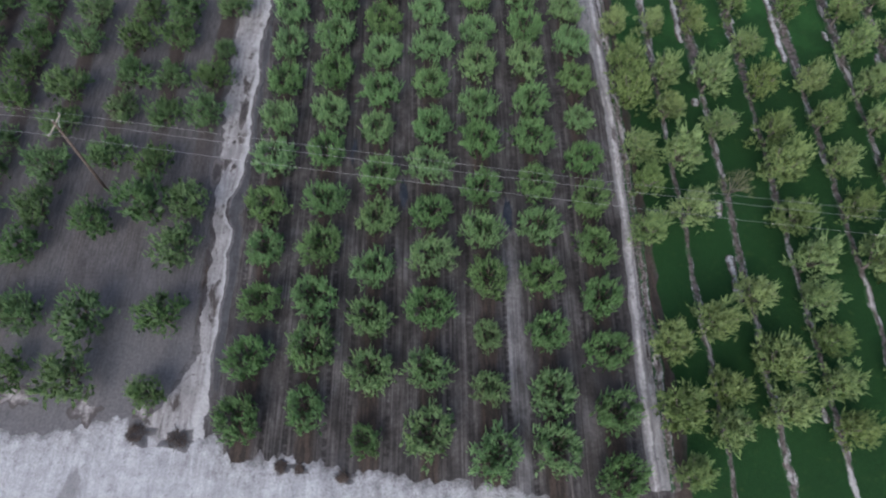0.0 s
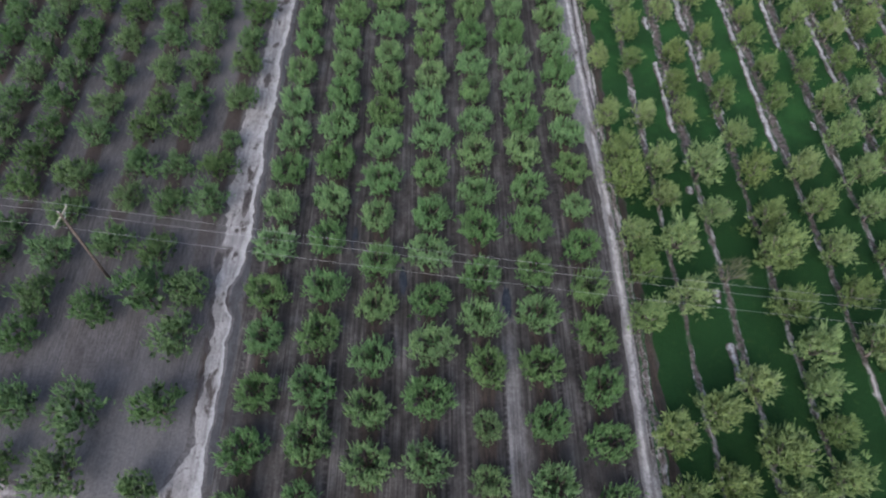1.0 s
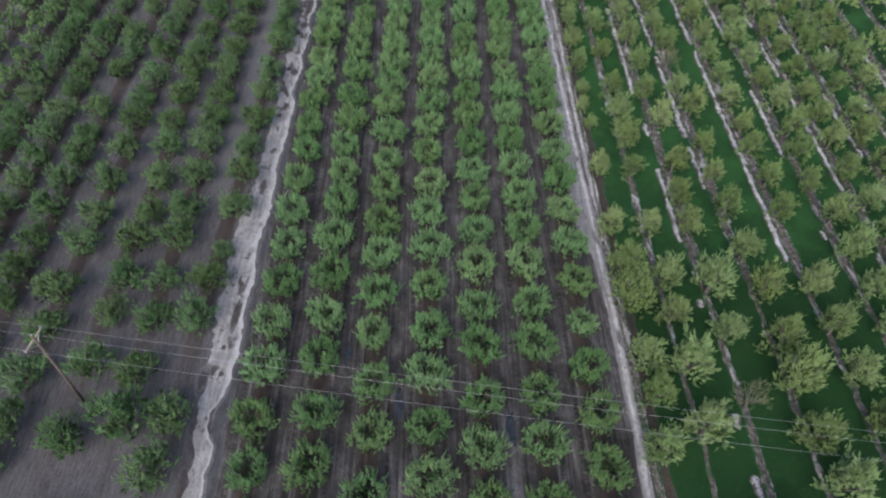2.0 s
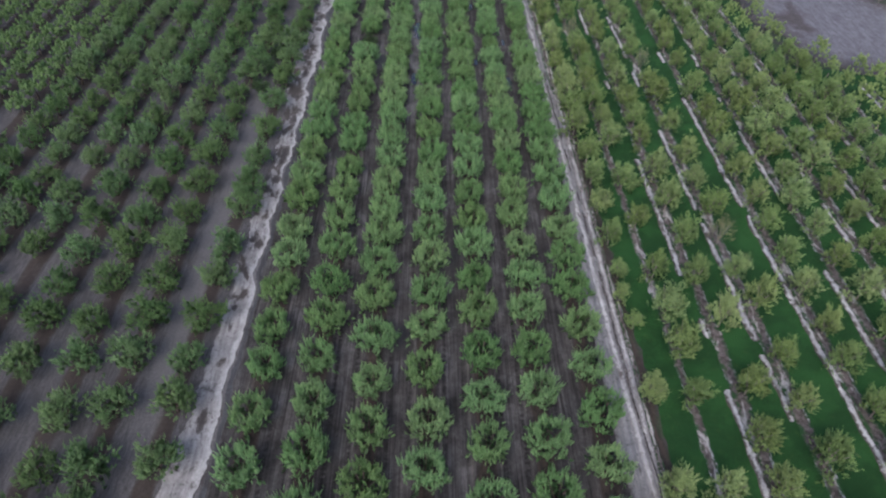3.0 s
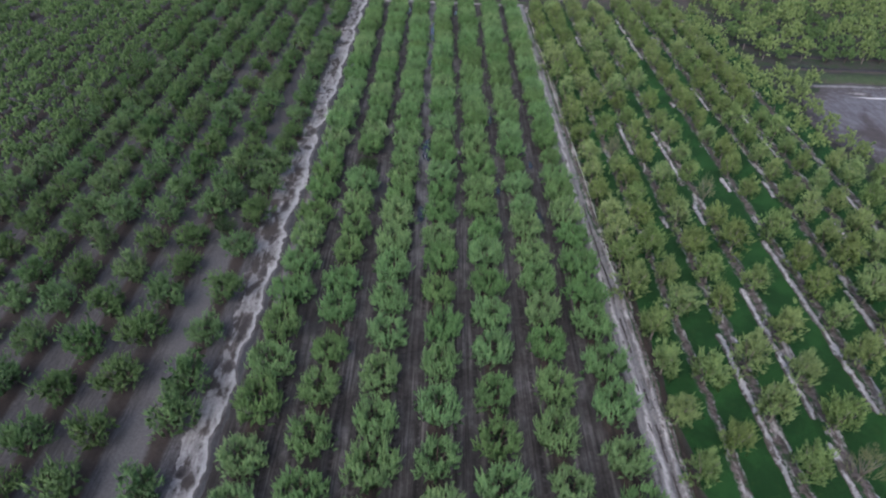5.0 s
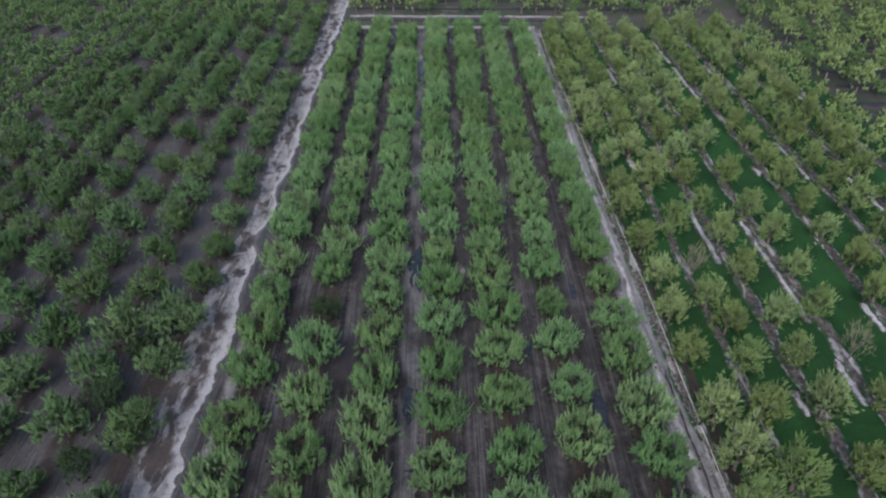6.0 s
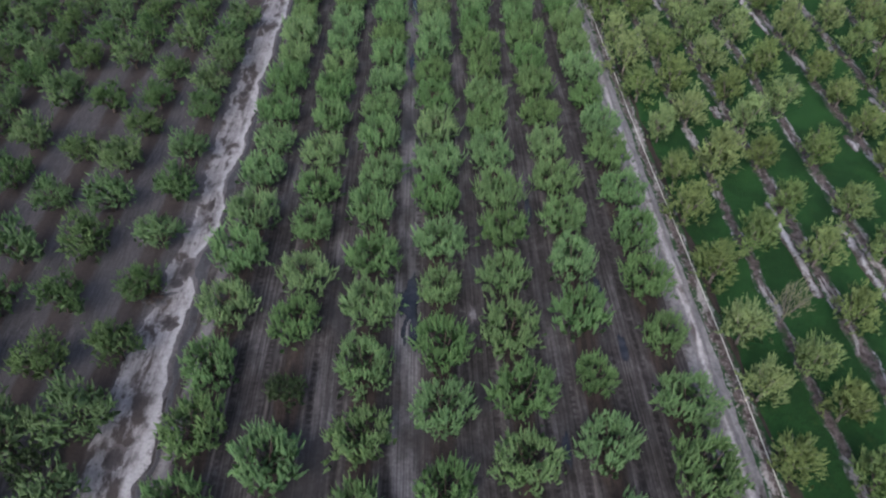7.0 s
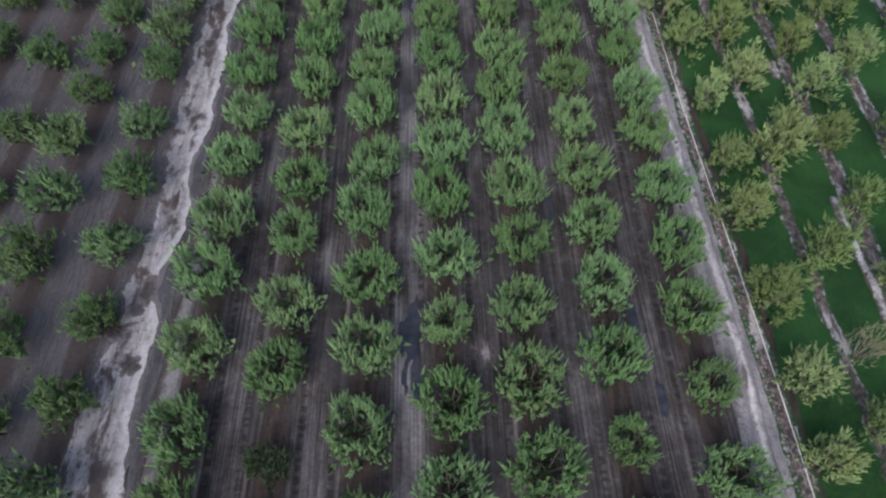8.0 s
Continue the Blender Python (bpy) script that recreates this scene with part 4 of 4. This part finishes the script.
for i, rx in enumerate(RIGHT_X):
    for y in stands(i, RIGHT_Y, 6.0, 4.5, 225):
        listed = i < 4 and y in RIGHT_Y[i]
        grown = float(np.interp(y, (44, 50, 72, 80, 104, 110, 132, 140), (1.1, 0.93, 0.93, 1.02, 1.02, 0.93, 0.93, 1.02))) * (1.04 if i > 4 else 1.0)
        p = (rx + rnd.gauss(0, 0.2), y + rnd.gauss(0, 0.2), grown * BIG_RIGHT.get((i, y), rnd.uniform(0.82, 1.05)))
        if (listed or rnd.random() < 0.97) and not in_clearing(*p[:2]):
            if (i < 7 and y < 186) or (i < 9 and y < 120):
                plant("bare" if (i, y) in BARE else "plume", *p)
            elif not 186 < y < 260 and not (rx > 52 and y > 149):
                far["plume"].append(p)
for ry in [195.2, 200.2] + [204.8 + 4.6 * k for k in range(12)]:
    x = -14.0
    while x < 50:
        if ry > 204 or rnd.random() < 0.72:
            far["plume" if rnd.random() < 0.6 else "lumpy"].append((x + rnd.gauss(0, 0.4), ry + rnd.gauss(0, 0.25), rnd.uniform(0.9, 1.25)))
        x += 3.2


for k in range(12):
    x = 53.0 + rnd.uniform(0, 2)
    while x < 150:
        far["lumpy" if rnd.random() < 0.35 else "plume"].append((x + rnd.gauss(0, 0.3), 159.3 + 5.0 * k + rnd.gauss(0, 0.3), rnd.uniform(0.95, 1.3)))
        x += 3.6


def far_orchard(name, kind, label):
    """The trees too far off to be picked apart one by one."""
    clouds, stems = [], []
    for n, (x, y, s) in enumerate(far[kind]):
        a = rnd.uniform(0, 2 * math.pi)
        c, w = math.cos(a) * s, math.sin(a) * s
        q = sparse[kind][n % len(sparse[kind])]
        clouds.append(np.stack([q[..., 0] * c - q[..., 1] * w + x, q[..., 0] * w + q[..., 1] * c + y, q[..., 2] * s + 0.03, q[..., 3], (q[..., 4] * c - q[..., 5] * w) / s, (q[..., 4] * w + q[..., 5] * c) / s, q[..., 6]], -1))
        stems.append(tube([(x, y, -0.1), (x, y, 0.9 * s)], [0.10 * s, 0.06 * s], 4))
    root = tagged(new(name), label, "orchard", kind="stuff")
    part("crowns", blades_mesh("crowns", np.concatenate(clouds), KINDS[kind][1]), root)
    v, f = join(stems)
    part("trunks", mesh_from("trunks", v, f, KINDS[kind][2]), root)


far_orchard("far_orchard", "lumpy", "rows of bushy dark green trees fading into distance")
far_orchard("far_orchard", "plume", "rows of feathery yellow-green trees fading into distance")


# ---- power line ----
def power_pole(x, y, height, yaw):
    root = tagged(new("power_pole"), "slim weathered wooden power pole with one crossarm", "power pole")
    root.matrix_basis = pose(x, y, 0, 0, 0, yaw)
    v, f = tube([(0, 0, -0.3), (0, 0, height * 0.5), (0, 0, height)], [0.125, 0.105, 0.08], 12)
    part("pole", mesh_from("pole", v, f, POLE_WOOD, True), root)
    bm = bmesh.new()
    bmesh.ops.create_cube(bm, size=1.0, matrix=Matrix.Translation((0, 0.14, height - 0.55)) @ Matrix.Diagonal((2.0, 0.10, 0.12, 1)))
    bmesh.ops.bevel(bm, geom=bm.edges[:], offset=0.015, segments=1, affect="EDGES")
    me = bpy.data.meshes.new("crossarm")
    bm.to_mesh(me)
    me.materials.append(ARM_WOOD)
    arm = part("crossarm", me, root, "pale wooden crossarm")
    for sx in (-0.62, 0.62):
        v, f = tube([(sx, 0.14, height - 0.6), (0, 0.12, height - 1.25)], [0.025, 0.025], 5)
        part("brace", mesh_from("brace", v, f, WIRE), root)
    for sx in (-0.98, 0.0, 0.98):
        zb = height - 0.49 if sx else height - 0.01
        yb = 0.14 if sx else 0.0
        v, f = tube([(sx, yb, zb), (sx, yb, zb + 0.06), (sx, yb, zb + 0.07), (sx, yb, zb + 0.12), (sx, yb, zb + 0.13), (sx, yb, zb + 0.2)], [0.03, 0.03, 0.07, 0.07, 0.04, 0.04], 10)
        part("insulator", mesh_from("insulator", v, f, CERAMIC, True), root)
    return root


POLE_YAW = 82.0
POLES = [(-26.75, 29.0), (36.5, 20.6), (-90.0, 37.4)]
for px, py in POLES:
    power_pole(px, py, 9.3, POLE_YAW)


def wire(k, a, b, sag):
    """A conductor between the insulators of two poles, hanging in a shallow curve."""
    off = Vector((math.cos(radians(POLE_YAW)), math.sin(radians(POLE_YAW)), 0)) * (-0.98, 0.0, 0.98)[k]
    top = 9.3 + (0.19 if k == 1 else -0.29)
    pts = []
    for i in range(33):
        f = i / 32
        p = Vector((a[0] + (b[0] - a[0]) * f, a[1] + (b[1] - a[1]) * f, top - 4 * sag * f * (1 - f))) + off
        pts.append(p)
    v, f = tube(pts, [0.0065] * 33, 5)
    tagged(new("power_line", mesh_from("power_line", v, f, WIRE, True)), "thin bare overhead conductor strung between poles", "power line", "overhead conductors")


for k in range(3):
    wire(k, POLES[0], POLES[1], 0.5)
    wire(k, POLES[2], POLES[0], 0.5)


# ---- irrigation pipe along the east track ----
def irrigation_pipe():
    root = tagged(new("irrigation_pipe"), "long pale plastic irrigation pipe lying beside the track", "pipe")
    pts = [(16.72 + 0.25 * math.exp(-((y - 115) / 12) ** 2) + 0.05 * math.sin(y * 0.21), y, 0.13) for y in np.arange(96.8, 186.0, 1.5)]
    v, f = tube(pts, [0.026] * len(pts), 8)
    part("pipe", mesh_from("pipe", v, f, PIPE, True), root)
    for p in pts[4::8]:
        v, f = tube([(p[0], p[1] - 0.12, p[2]), (p[0], p[1] + 0.12, p[2])], [0.08, 0.08], 10)
        part("coupling", mesh_from("coupling", v, f, CERAMIC, True), root)


irrigation_pipe()


# ---- brush heaps at the road's edge ----
def brush_pile(x, y, r, seed):
    rng = np.random.default_rng(seed)
    pieces = []
    for i in range(60):
        a, q = rng.uniform(0, 6.28), r * math.sqrt(rng.random())
        cx, cy, cz = q * math.cos(a), q * math.sin(a), 0.04 + 0.32 * r * (1 - (q / r) ** 2) * rng.random()
        d = Vector(rng.normal(0, 1, 3)) * 0.16
        d.z *= 0.3
        pieces.append(tube([(cx - d.x, cy - d.y, max(0.0, cz - d.z)), (cx, cy, cz + 0.05), (cx + d.x, cy + d.y, max(0.0, cz + d.z))], [0.025, 0.03, 0.012], 4))
    v, f = join(pieces)
    ob = new("brush_pile", mesh_from("brush_pile", v, f, BRUSH))
    ob.matrix_basis = pose(x, y, 0.02)
    tagged(ob, "low heap of dark dead brush at the road edge", "brush", kind="stuff")


for n, (bx, by, br) in enumerate([(-20.5, 9.2, 0.8), (-17.6, 8.8, 0.9), (-10.2, 6.9, 0.5), (-5.9, 6.2, 0.5), (-18.3, 123.2, 0.8), (-8.9, 6.7, 0.35)]):
    brush_pile(bx, by, br * 0.8, 40 + n)
    # a patch of dark earth round the foot of the heap
    blot("dark_patch", bx + 0.2, by - 0.1, br * 1.5, br * 0.9, HOLLOW, "dark earth under dead brush", "soil", 0.06, seed=20.0 + n, ragged=0.8)


for n, (fx, fy, fa, fb) in enumerate([(-24.3, 11.2, 1.0, 1.5), (-20.4, 11.0, 0.9, 1.2), (-29.6, 11.8, 1.6, 1.1)]):
    blot("sand_fan", fx, fy, fa, fb, SAND_SPOT, "pale sand fanned out at the road edge", "sand", 0.03, seed=31.0 + n, ragged=0.8)


# ---- loose stones and clods on the verge ----
def stones():
    rng = np.random.default_rng(77)
    pieces = []
    cube = [(-1, -1, -0.6), (1, -1, -0.6), (1, 1, -0.6), (-1, 1, -0.6), (-0.7, -0.6, 0.7), (0.6, -0.7, 0.6), (0.7, 0.6, 0.8), (-0.6, 0.7, 0.6)]
    sides = [(0, 1, 5, 4), (1, 2, 6, 5), (2, 3, 7, 6), (3, 0, 4, 7), (4, 5, 6, 7)]
    for n in range(2600):
        x, y, r = rng.uniform(16.25, 17.1), rng.uniform(6, 186), rng.uniform(0.02, 0.07)
        a = rng.uniform(0, 6.28)
        c, w = math.cos(a) * r, math.sin(a) * r
        pieces.append(([(x + p[0] * c - p[1] * w, y + p[0] * w + p[1] * c, 0.075 + p[2] * r * 0.7) for p in cube], sides))
    v, f = join(pieces)
    tagged(new("verge_stones", mesh_from("verge_stones", v, f, STONE)), "scattered pale stones and clods along the verge", "stones", kind="stuff")


stones()
